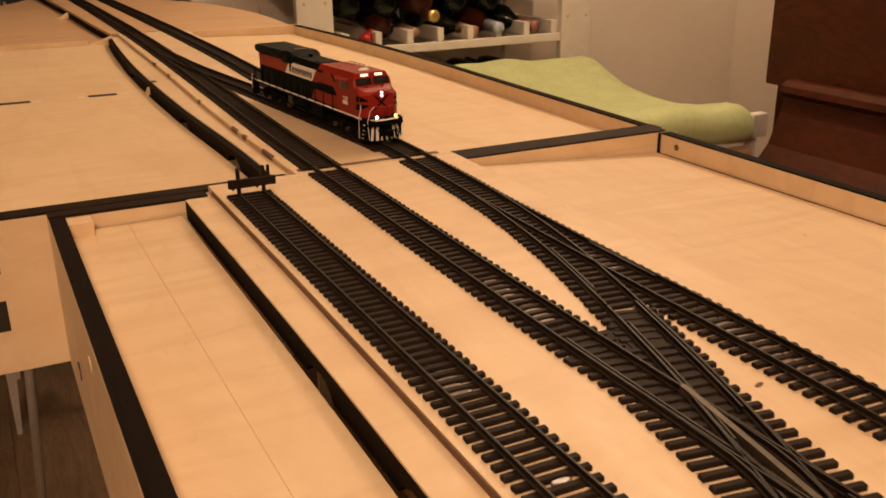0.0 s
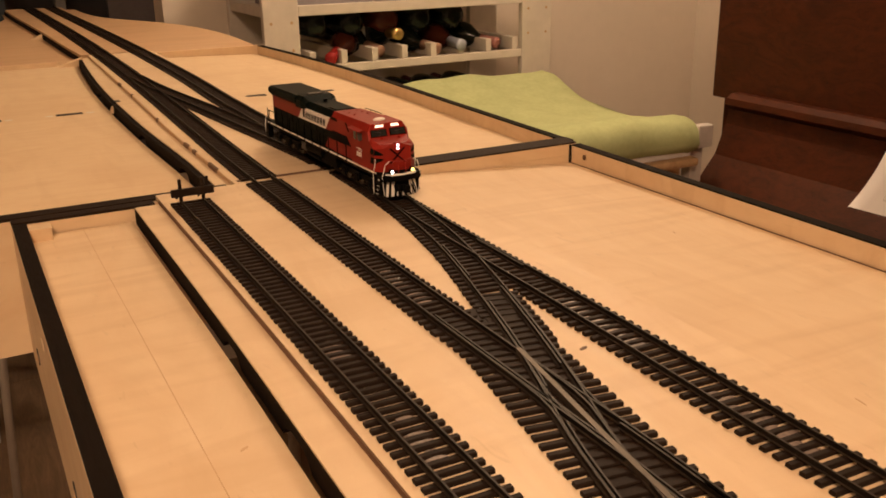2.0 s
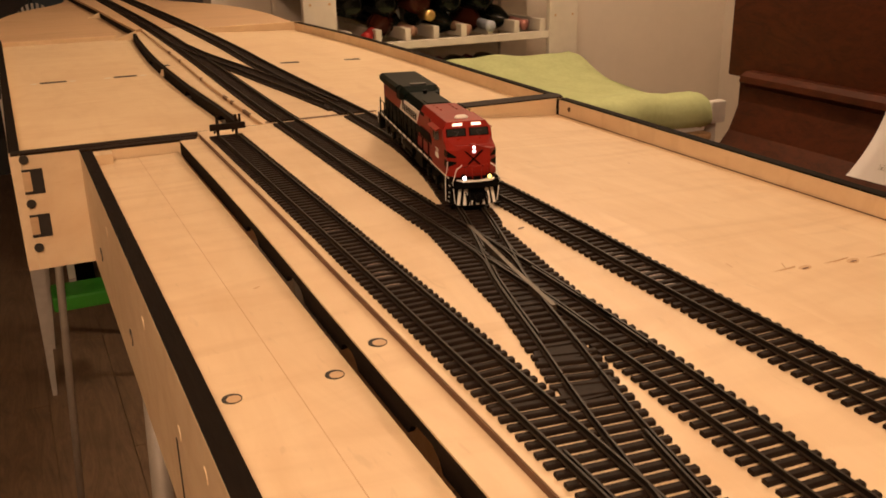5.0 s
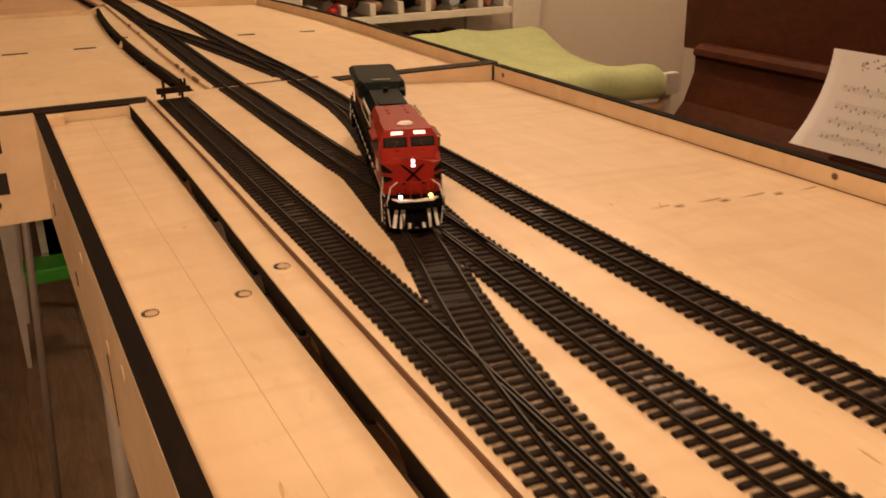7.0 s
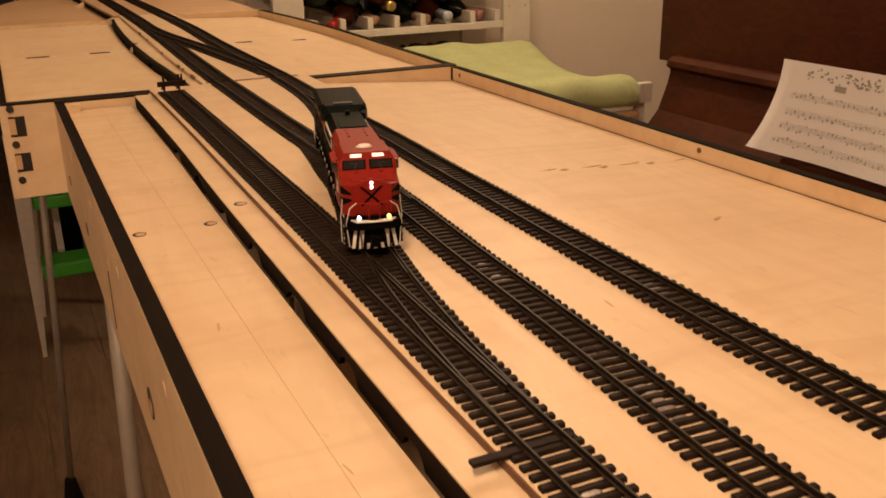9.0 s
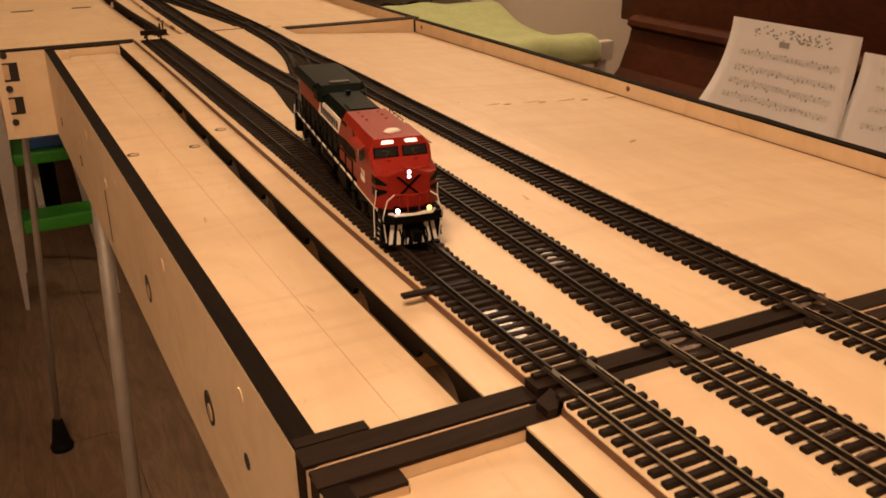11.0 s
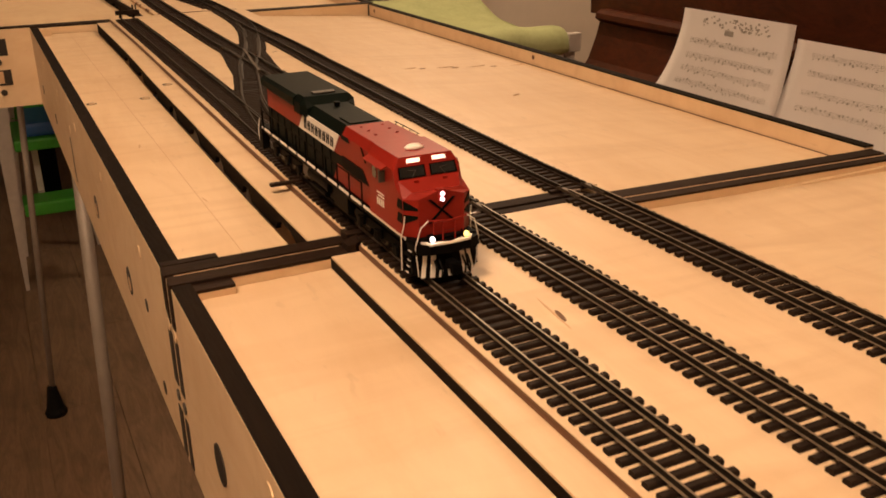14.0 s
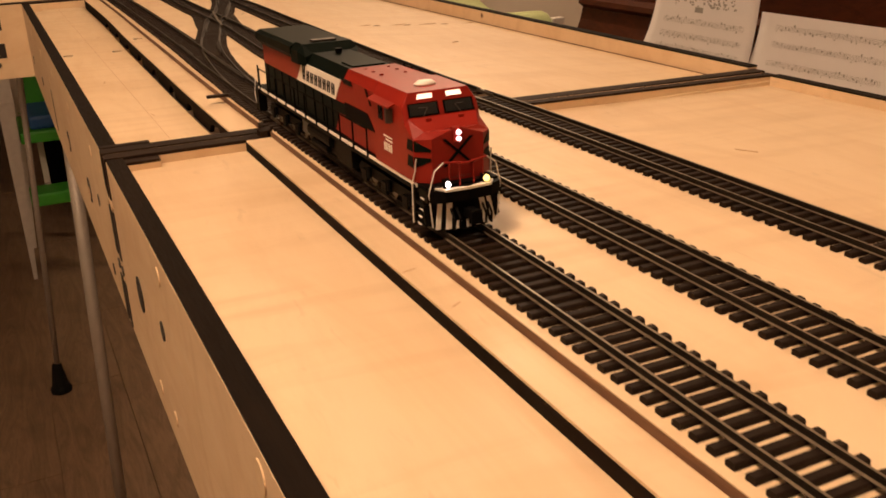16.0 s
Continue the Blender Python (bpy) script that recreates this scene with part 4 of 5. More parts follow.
        for k in range(9):
            f = 0.124 + k * 0.0145
            part("door_joint", cuboid(X - f - 0.0003, s * 0.0142, 0.018, X - f + 0.0003, s * 0.0146, 0.0312), BLACK, loco)
        # handrail with stanchions
        bm = bmesh.new()
        for k in range(11):
            f = 0.070 + k * 0.0183
            rod(bm, (X - f, s * 0.0172, 0.0150), (X - f, s * 0.0172, 0.0275), 0.00045, n=6)
            box(bm, X - f - 0.0009, s * 0.0166, 0.0148, X - f + 0.0009, s * 0.0174, 0.0178)
        rod(bm, (X - 0.070, s * 0.0172, 0.0275), (X - 0.253, s * 0.0172, 0.0275), 0.0004, n=6)
        part("handrail", bm, BLACK, loco, "thin dark handrail")
    # cab and nose in one shell
    S = [hood_section(0.0115, 0.0118, 0.0360, 0.0030, 0.0390), hood_section(0.0170, 0.0174, 0.0352, 0.0125, 0.0384), hood_section(0.032, 0.0174, 0.0395, 0.0158, 0.0418),
         hood_section(0.0368, 0.0174, 0.0462, 0.0158, 0.0484), hood_section(0.0392, 0.0174, 0.0472, 0.0138, 0.0522), hood_section(0.068, 0.0174, 0.0470, 0.0138, 0.0522)]
    cab = part("cab", loft(bmesh.new(), S), RED, loco, "red cab with a sloping nose")
    for s in (-1, 1):
        i = 2 if s < 0 else 3
        base, top, brow = Vector(S[2][i]), Vector(S[3][i]), Vector(S[4][i])
        base0, top0, brow0 = Vector((base.x, 0, base.z)), Vector((top.x, 0, top.z)), Vector((brow.x, 0, brow.z))
        q = [on_face(base0, base, top0, top, u, v) for u, v in ((0.07, 0.06), (0.97, 0.06), (0.95, 0.94), (0.07, 0.94))]
        part("window_frame", quad_plate(q, 0.0002), BLACK, cab, "black window rubber")
        q = [on_face(base0, base, top0, top, u, v) for u, v in ((0.12, 0.14), (0.92, 0.14), (0.90, 0.86), (0.12, 0.86))]
        part("windscreen", quad_plate(q, 0.0004), WINDOW, cab, "dark reflecting windscreen")
        bm = bmesh.new()
        wire(bm, [on_face(base0, base, top0, top, 0.55, 0.1) + Vector((0.0008, 0, 0)), on_face(base0, base, top0, top, 0.40, 0.62) + Vector((0.0008, 0, 0)),
                  on_face(base0, base, top0, top, 0.66, 0.66) + Vector((0.0008, 0, 0))], 0.0002, 5)
        part("wiper", bm, GREY, cab)
        q = [on_face(top0, top, brow0, brow, u, v) for u, v in ((0.22, 0.28), (0.68, 0.28), (0.68, 0.70), (0.22, 0.70))]
        part("number_board", quad_plate(q, 0.0006), BOARD, cab, "lit white number board")
        part("side_window", side_plate([(0.0500, 0.0378), (0.0555, 0.0378), (0.0555, 0.0450), (0.0500, 0.0450)], s, 0.0174, 0.0004), GREY, cab, "grey cab side window")
        part("side_window", side_plate([(0.0580, 0.0378), (0.0625, 0.0378), (0.0625, 0.0450), (0.0580, 0.0450)], s, 0.0174, 0.0003), WINDOW, cab)
        bm = bmesh.new()
        prism(bm, [(X - 0.0670, 0.0468), (X - 0.0450, 0.0468), (X - 0.0450, 0.0475), (X - 0.0670, 0.0475)], s * 0.0170, s * 0.0206, "y")
        for v in bm.verts:
            v.co.z -= (abs(v.co.y) - 0.0170) * 0.45
        part("sunshade", bm, RED, cab, "small red sunshade over the side window")
        part("mirror", cuboid(X - 0.0485, s * 0.0174, 0.0388, X - 0.0475, s * 0.0205, 0.0442), GREY, cab, "grey wing mirror")
        for z0, z1 in ((0.0236, 0.0282), (0.0304, 0.0348)):
            part("chevron", side_plate([(0.0178, z0), (0.029, z0), (0.0265, z1), (0.0178, z1)], s, 0.0174, 0.0003), GREEN, cab, "dark green stripe")
            a, b = Vector(S[0][0 if s < 0 else 5]), Vector(S[1][0 if s < 0 else 5])
            c0, c1 = a.lerp(b, 0.05), a.lerp(b, 0.97)
            inner = (z1 - 0.0014, z1 - 0.0002) if z0 < 0.025 else (z0 + 0.0002, z0 + 0.0012)
            q = [(c1.x, c1.y, z0), (c0.x, c0.y, inner[0]), (c0.x, c0.y, inner[1]), (c1.x, c1.y, z1)]
            part("chevron", quad_plate(q, 0.0003), GREEN, cab, "dark green stripe")
        bm = bmesh.new()
        for k, (w, z) in enumerate(((0.009, 0.0305), (0.007, 0.0290))):
            box(bm, X - 0.049 - w, s * 0.0174, z, X - 0.049, s * 0.0176, z + 0.0006)
        for k in range(4):
            box(bm, X - 0.058 + k * 0.0023, s * 0.0174, 0.0245, X - 0.0566 + k * 0.0023, s * 0.0176, 0.0280)
        part("side_bars", bm, WHITE, cab, "small white bars of lettering")
        bm = bmesh.new()
        for d in (-1, 1):
            c = Vector((X - 0.0113, 0, 0.0243))
            prism(bm, [(d * -0.0062 - 0.0008, 0.0238), (d * -0.0062 + 0.0008, 0.0238), (d * 0.0062 + 0.0008, 0.0352), (d * 0.0062 - 0.0008, 0.0352)], c.x - 0.0005, c.x + (0.0003 if d > 0 else 0.0004), "x")
        if s > 0:
            part("nose_cross", bm, BLACK, cab, "black cross on the red nose")
        else:
            bm.free()
        # visor fins on the nose top
        bm = bmesh.new()
        box(bm, X - 0.0285, s * 0.0075 - 0.0012, 0.0400, X - 0.027, s * 0.0075 + 0.0012, 0.0418, 0.0003)
        part("nose_lug", bm, RED, cab)
    part("headlight_case", cuboid(X - 0.0145, -0.0020, 0.0332, X - 0.0107, 0.0020, 0.0398, bevel=0.0003), RED, cab)
    for z in (0.0350, 0.0380):
        bm = bmesh.new()
        rod(bm, (X - 0.0110, 0, z), (X - 0.0100, 0, z), 0.0011, n=14)
        part("headlight", bm, BEAM_R, cab, "glowing pinkish headlight")
    bm = bmesh.new()
    lathe(bm, [(0, 0.0040), (0.0008, 0.0040), (0.0014, 0.0032), (0.0019, 0.0028), (0.0021, 0.0010)], Matrix.Translation((X - 0.0515, 0, 0.0521)) @ Matrix.Diagonal((0.8, 1.25, 1, 1)), 16)
    part("roof_dome", bm, WHITE, cab, "white antenna dome", True)
    bm = bmesh.new()
    for k in range(4):
        rod(bm, (X - 0.066 - k * 0.009, 0.0128, 0.0495), (X - 0.066 - k * 0.009, 0.0133, 0.0520), 0.0003, n=5)
    rod(bm, (X - 0.064, 0.0133, 0.0520), (X - 0.095, 0.0133, 0.0517), 0.0003, n=5)
    part("roof_rail", bm, BLACK, loco, "thin roof grab rail")
    # front platform, plough, rails and lights
    bm = bmesh.new()
    prism(bm, [(X - 0.014, -0.0172), (X - 0.006, -0.0172), (X - 0.0025, -0.0105), (X - 0.0018, 0), (X - 0.0025, 0.0105), (X - 0.006, 0.0172), (X - 0.014, 0.0172)], 0.0118, 0.0160)
    part("front_platform", bm, BLACK, loco)
    bm = bmesh.new()
    prism(bm, [(X - 0.0065, -0.0135), (X - 0.0022, -0.0105), (X - 0.0014, 0), (X - 0.0022, 0.0105), (X - 0.0065, 0.0135), (X - 0.0074, 0.0130), (X - 0.0026, 0), (X - 0.0074, -0.0130)], 0.0157, 0.0165)
    part("platform_edge", bm, WHITE, loco, "white platform edge")

    def bow(y):
        return X - 0.0032 - 0.0052 * (y / 0.0175) ** 2
    bm = bmesh.new()
    ys = [-0.0172, -0.013, -0.0085, -0.004, 0.0, 0.004, 0.0085, 0.013, 0.0172]
    sections = []
    for y in ys:
        low = 0.0012 + max(0, abs(y) - 0.012) * 0.5
        sections.append([(bow(y) - 0.0035, y, 0.0118), (bow(y) - 0.0022, y, 0.0118), (bow(y), y, low), (bow(y) - 0.0015, y, low)])
    plough = part("plough", loft(bm, sections), BLACK, loco, "black snow plough with white stripes")
    for y, tilt in ((-0.0128, 0.0018), (-0.0086, 0.0014), (-0.0046, 0.0007), (0.0002, 0.0), (0.0046, -0.0007), (0.0088, -0.0014), (0.0130, -0.0018)):
        full = abs(y) > 0.006
        w = 0.0010 if abs(y) > 0.012 else 0.0012 if full else 0.0010
        z1 = 0.0112 if full else 0.0048
        a, b = Vector((bow(y) - 0.0001, y, 0.0018)), Vector((bow(y + tilt) - 0.0022 * (z1 - 0.0012) / 0.0106, y + tilt, z1))
        part("stripe", quad_plate([a + Vector((0, -w, 0)), a + Vector((0, w, 0)), b + Vector((0, w, 0)), b + Vector((0, -w, 0))], 0.0005), WHITE, plough, "white zebra stripe")
    bm = bmesh.new()
    box(bm, X - 0.004, -0.0022, 0.0062, X + 0.0045, 0.0022, 0.0100, 0.0006)
    box(bm, X + 0.0030, -0.0032, 0.0055, X + 0.0060, 0.0018, 0.0108, 0.0006)
    part("coupler", bm, BLACK, loco, "black knuckle coupler")
    bm = bmesh.new()
    for y in (-0.006, 0.006, -0.0085, 0.0085):
        wire(bm, [(X - 0.0022, y, 0.0105), (X + 0.0012, y, 0.0075), (X + 0.0008, y, 0.0035)], 0.0005)
    part("air_hose", bm, BLACK, loco, "black air hoses")
    for s, material, word, r in ((-1, BEAM_W, "white glowing ditch light", 0.0011), (1, BEAM_Y, "warm yellow glowing ditch light", 0.0013)):
        bm = bmesh.new()
        box(bm, X - 0.0065, s * 0.0088 - 0.0016, 0.0166, X - 0.0038, s * 0.0088 + 0.0016, 0.0198, 0.0003)
        case = part("ditch_light", bm, BLACK, loco)
        bm = bmesh.new()
        rod(bm, (X - 0.0040, s * 0.0088, 0.0182), (X - 0.0030, s * 0.0088, 0.0182), r, n=14)
        part("lens", bm, material, case, word)
    for s in (-1, 1):
        bm = bmesh.new()
        wire(bm, [(X - 0.0060, s * 0.0150, 0.0030), (X - 0.0058, s * 0.0165, 0.0150), (X - 0.0050, s * 0.0140, 0.0235), (X - 0.0052, s * 0.0100, 0.0262)], 0.0003)
        wire(bm, [(X - 0.0175, s * 0.0185, 0.0025), (X - 0.0175, s * 0.0185, 0.0165), (X - 0.0160, s * 0.0176, 0.0215), (X - 0.0150, s * 0.0174, 0.0265)], 0.0003)
        part("grab_rail", bm, WHITE, loco, "white step handrail")
        bm = bmesh.new()
        for k in range(3):
            box(bm, X - 0.0165, s * 0.0130, 0.0030 + k * 0.0038, X - 0.0085, s * 0.0176, 0.0036 + k * 0.0038)
        box(bm, X - 0.0185, s * 0.0130, 0.0025, X - 0.0172, s * 0.0176, 0.0160)
        part("steps", bm, BLACK, loco)
        bm = bmesh.new()
        for k in range(4):
            f = 0.0150 - k * 0.0012
            box(bm, X - f, s * 0.0176, 0.0030 + k * 0.0032, X - f + 0.0034, s * 0.0178, 0.0035 + k * 0.0032)
        part("step_edges", bm, WHITE, loco, "white step edges")
        bm = bmesh.new()
        wire(bm, [(X - 0.2655, s * 0.0165, 0.0030), (X - 0.2660, s * 0.0175, 0.0120), (X - 0.2655, s * 0.0165, 0.0200)], 0.00035)
        part("grab_rail", bm, WHITE, loco, "white step handrail")
        bm = bmesh.new()
        rod(bm, (X - 0.2630, s * 0.0150, 0.0150), (X - 0.2630, s * 0.0150, 0.0280), 0.0005, n=6)
        box(bm, X - 0.2665, s * 0.0120, 0.0030, X - 0.2590, s * 0.0172, 0.0150)
        part("rear_steps", bm, BLACK, loco)
    bm = bmesh.new()
    wire(bm, [(X - 0.0052, -0.0098, 0.0262), (X - 0.0045, -0.0045, 0.0258), (X - 0.0042, 0, 0.0252), (X - 0.0045, 0.0045, 0.0258), (X - 0.0052, 0.0098, 0.0262)], 0.00045)
    for y in (-0.0075, -0.0028, 0.0035, 0.0078):
        rod(bm, (X - 0.0046, y, 0.0166), (X - 0.0046, y, 0.0258), 0.0004, n=6)
    part("front_rail", bm, RED, loco, "red front handrail")
    part("nose_door", cuboid(X - 0.0122, 0.0022, 0.0170, X - 0.0116, 0.0058, 0.0195), BLACK, cab)
    bm = bmesh.new()
    for k in range(8):
        box(bm, X - 0.0120, -0.0060 + k * 0.0016, 0.0178, X - 0.0115, -0.0050 + k * 0.0016, 0.0190)
    part("nose_bars", bm, GREY, cab, "faint dark bars of lettering")
    # the body stands high over its bogies, and the cab sits well forward
    hood_z = ((0.0, 0.0105, 0.0118, 0.0166, 0.0318, 0.0438, 0.0492, 0.0515, 0.0540), (0.0, 0.0112, 0.0140, 0.0197, 0.0362, 0.0474, 0.0530, 0.0546, 0.0566))
    cab_z = ((0.0166, 0.0236, 0.0350, 0.0380, 0.0418, 0.0484, 0.0522, 0.0542), (0.0197, 0.0262, 0.0378, 0.0402, 0.0446, 0.0506, 0.0546, 0.0566))
    cab_f = ((0.0115, 0.0170, 0.0320, 0.0368, 0.0392, 0.0515, 0.0563, 0.0680), (0.0115, 0.0170, 0.0250, 0.0275, 0.0290, 0.0415, 0.0465, 0.0590))
    for ob in loco.children_recursive:
        if ob in wheels or ob.name.startswith("bogie"):
            continue
        in_cab = ob == cab or ob.parent == cab
        for v in ob.data.vertices:
            heights = cab_z if in_cab else hood_z
            v.co.z = np.interp(v.co.z, *heights) if heights[0][0] <= v.co.z <= heights[0][-1] else v.co.z + (0.003 if v.co.z > 0.01 else 0)
            f = X - v.co.x
            if in_cab and f > 0.0115:
                v.co.x = X - np.interp(f, *cab_f)
    return loco, wheels


# ---- things round the layout ----
def build_legs():
    for x0, y0, x1, y1, r, foot in ((-0.002, 1.85, -0.062, 1.86, 0.0075, 0.024), (0.030, 0.90, -0.004, 0.90, 0.0100, 0.022), (0.48, 1.80, 0.48, 1.90, 0.012, 0.02), (0.06, -0.85, 0.03, -0.95, 0.010, 0.022)):
        leg = thing("table_leg", "brushed metal tube leg with a black rubber foot under the layout", "leg", "layout legs")
        bm = bmesh.new()
        a, b = Vector((x0, y0, DEPTH + 0.02)), Vector((x1, y1, FLOOR_Z + 0.05))
        rod(bm, a, b, r, n=16)
        part("tube", bm, TUBE, leg, "", True)
        bm = bmesh.new()
        lathe(bm, [(0, foot * 1.1), (0.014, foot * 1.15), (0.026, foot * 0.9), (0.085, r * 1.6), (0.090, r)], Matrix.Translation((x1, y1, FLOOR_Z - 0.004)), 14)
        part("rubber_foot", bm, RUBBER, leg, "black rubber foot")


def build_chair():
    c = thing("child_chair", "white child's high chair with green seat and footrest", "chair")
    for x0, y0, x1, y1 in ((-0.056, 2.66, -0.076, 2.76), (0.17, 2.66, 0.21, 2.76), (-0.03, 2.98, -0.06, 3.10), (0.15, 2.98, 0.2, 3.10)):
        bm = bmesh.new()
        loft(bm, [[(x0 + dx, y0 + dy, z) for dx, dy in ((-0.026, -0.015), (0.024, -0.015), (0.024, 0.015), (-0.026, 0.015))] for z in (-0.20, -0.45)] +
                 [[(x1 + dx, y1 + dy, FLOOR_Z - 0.005) for dx, dy in ((-0.006, -0.008), (0.006, -0.008), (0.006, 0.008), (-0.006, 0.008))]])
        part("leg", bm, CHAIR, c, "white tapered leg")
    part("seat", cuboid(-0.035, 2.68, -0.60, 0.15, 2.98, -0.562, bevel=0.008), LIME, c, "green plastic seat")
    part("cushion", cuboid(0.0, 2.70, -0.560, 0.145, 2.96, -0.515, bevel=0.012), BLUE, c, "blue seat cushion")
    part("footrest", cuboid(-0.04, 2.70, -0.825, 0.18, 2.82, -0.780, bevel=0.008), LIME, c, "green plastic footrest")
    part("strut", cuboid(0.015, 2.84, -0.78, 0.035, 2.86, -0.600), CHAIR, c, "white upright between seat and footrest")
    part("strut", cuboid(0.015, 2.80, -0.80, 0.035, 2.86, -0.782), CHAIR, c)
    part("backrest", cuboid(-0.03, 2.985, -0.56, 0.15, 3.005, -0.28, bevel=0.006), LIME, c, "green plastic backrest")


def bottle(where, turn, glass, cap, label):
    b = thing("wine_bottle", label, "bottle", "bottles in the wine rack")
    b.matrix_world = Matrix.Translation(where) @ turn
    bm = bmesh.new()
    lathe(bm, [(-0.16, 0.020), (-0.155, 0.035), (0.02, 0.0365), (0.04, 0.034), (0.065, 0.020), (0.075, 0.0145), (0.10, 0.0138)], Matrix.Identity(4), 20)
    part("glass_body", bm, glass, b, "", True)
    bm = bmesh.new()
    lathe(bm, [(0.085, 0.0150), (0.13, 0.0150), (0.132, 0.0165), (0.142, 0.0165), (0.1425, 0.004)], Matrix.Identity(4), 18)
    part("cap", bm, cap, b, "foil cap", True)
    if "label" in label:
        bm = bmesh.new()
        lathe(bm, [(-0.09, 0.0368), (-0.03, 0.0368), (-0.0298, 0.0365)], Matrix.Identity(4), 20)
        part("paper_label", bm, GREY if "grey" in label else PAPER, b, "paper label")
    return b


def build_rack():
    r = thing("wine_rack", "white pine wine rack holding bottles on their sides", "wine rack")
    for x0, x1, y0, y1 in ((0.695, 0.790, 2.55, 2.572), (1.472, 1.574, 2.55, 2.572), (0.695, 0.790, 2.86, 2.882), (1.472, 1.574, 2.86, 2.882)):
        bm = bmesh.new()
        box(bm, x0, y0, FLOOR_Z - 0.004, x1, y1, 0.35, 0.003)
        post = part("post", bm, RACK, r)
        if y0 < 2.6:
            for z in (-0.085, -0.015, 0.12):
                for x in (x0 + 0.02, x1 - 0.02):
                    bm = bmesh.new()
                    rod(bm, (x, y0 - 0.001, z), (x, y0 + 0.001, z), 0.004, n=10)
                    part("screw_head", bm, PINE, post, "small round screw head")
    for z in (-0.60, -0.318, -0.152, 0.0, 0.20):
        thick = 0.026 if z > -0.05 else 0.022
        part("front_rail", cuboid(0.7905, 2.553, z, 1.4715, 2.571, z + thick, bevel=0.002), RACK, r)
        part("back_rail", cuboid(0.7905, 2.861, z, 1.4715, 2.879, z + thick, bevel=0.002), RACK, r)
        for x in (0.700, 1.477):
            part("side_rail", cuboid(x, 2.573, z, x + 0.02, 2.859, z + thick), RACK, r)
        if z > -0.05:
            part("shelf", cuboid(0.724, 2.573, z + 0.004, 1.475, 2.859, z + 0.018), RACK, r)
        else:
            for k in range(8):
                x = 0.815 + k * 0.0895
                part("cradle", cuboid(x, 2.556, z + thick, x + 0.018, 2.876, z + thick + 0.036, bevel=0.002), RACK, r)
    dark = paint("dark_bottle_glass", (0.006, 0.008, 0.006), 0.16, 0, 0.1, 20, 0.3, 0)
    amber = paint("brown_bottle_glass", (0.06, 0.014, 0.008), 0.18, 0, 0.1, 20, 0.3, 0)
    redcap = paint("red_foil", (0.40, 0.02, 0.02), 0.35, 0.2)
    gold = paint("gold_foil", (0.55, 0.38, 0.14), 0.3, 0.8)
    bluecap = paint("white_blue_foil", (0.45, 0.48, 0.58), 0.35, 0.2)
    tan = paint("tan_foil", (0.35, 0.20, 0.14), 0.4)
    pink = paint("pink_foil", (0.33, 0.13, 0.11), 0.4)
    wine = paint("wine_foil", (0.09, 0.015, 0.02), 0.4)
    z = -0.090
    # necks aim at the room, each a little askew
    for x, y, dz, yaw, pitch, glass, cap, label in (
            (0.965, 2.670, 0.004, 40, 12, amber, redcap, "dark bottle with bright red capsule and pale label in the rack"),
            (0.985, 2.715, 0.010, -20, 12, dark, tan, "dark wine bottle with a tan capsule lying in the rack"),
            (1.075, 2.700, 0.022, 0, -2, dark, gold, "dark wine bottle with a gold capsule lying in the rack"),
            (1.140, 2.690, 0.002, -26, 10, dark, tan, "dark wine bottle with a brown capsule lying in the rack"),
            (1.250, 2.690, 0.0, -8, 6, amber, bluecap, "brown bottle with white and blue capsule and pale label"),
            (1.330, 2.690, 0.004, -30, 10, dark, pink, "dark wine bottle with a pinkish capsule lying in the rack")):
        bottle((x, y, z + dz), Matrix.Rotation(radians(-yaw), 4, "Z") @ Matrix.Rotation(radians(90 + pitch), 4, "X"), glass, cap, label)
    # added second row, fills the rack's shaded interior with dark shapes
    for x, glass in ((0.86, dark), (0.965, dark), (1.07, amber), (1.175, dark), (1.28, dark)):
        bottle((x, 2.775, -0.030), Matrix.Rotation(radians(-90), 4, "X"), glass, wine, "dark wine bottle stacked base outwards in the rack")
    for x in (0.94, 1.04, 1.145, 1.245, 1.35):
        bottle((x, 2.74, -0.245), Matrix.Rotation(radians(-90), 4, "X"), dark, wine, "dark wine bottle lying base outwards on the lower shelf")
    # bits on the top shelf
    solid("storage_box", cuboid(0.76, 2.60, 0.0185, 1.02, 2.82, 0.09, bevel=0.003), MAUVE, "grey cardboard box on the rack's upper shelf", "box")
    solid("folded_bag", cuboid(1.10, 2.60, 0.0185, 1.30, 2.80, 0.055, bevel=0.012), BLUE, "folded blue bag on the rack's upper shelf", "bag")
    solid("paper_parcel", cuboid(1.31, 2.60, 0.0185, 1.44, 2.80, 0.06, bevel=0.006), PAPER, "white paper parcel on the rack's upper shelf", "parcel")


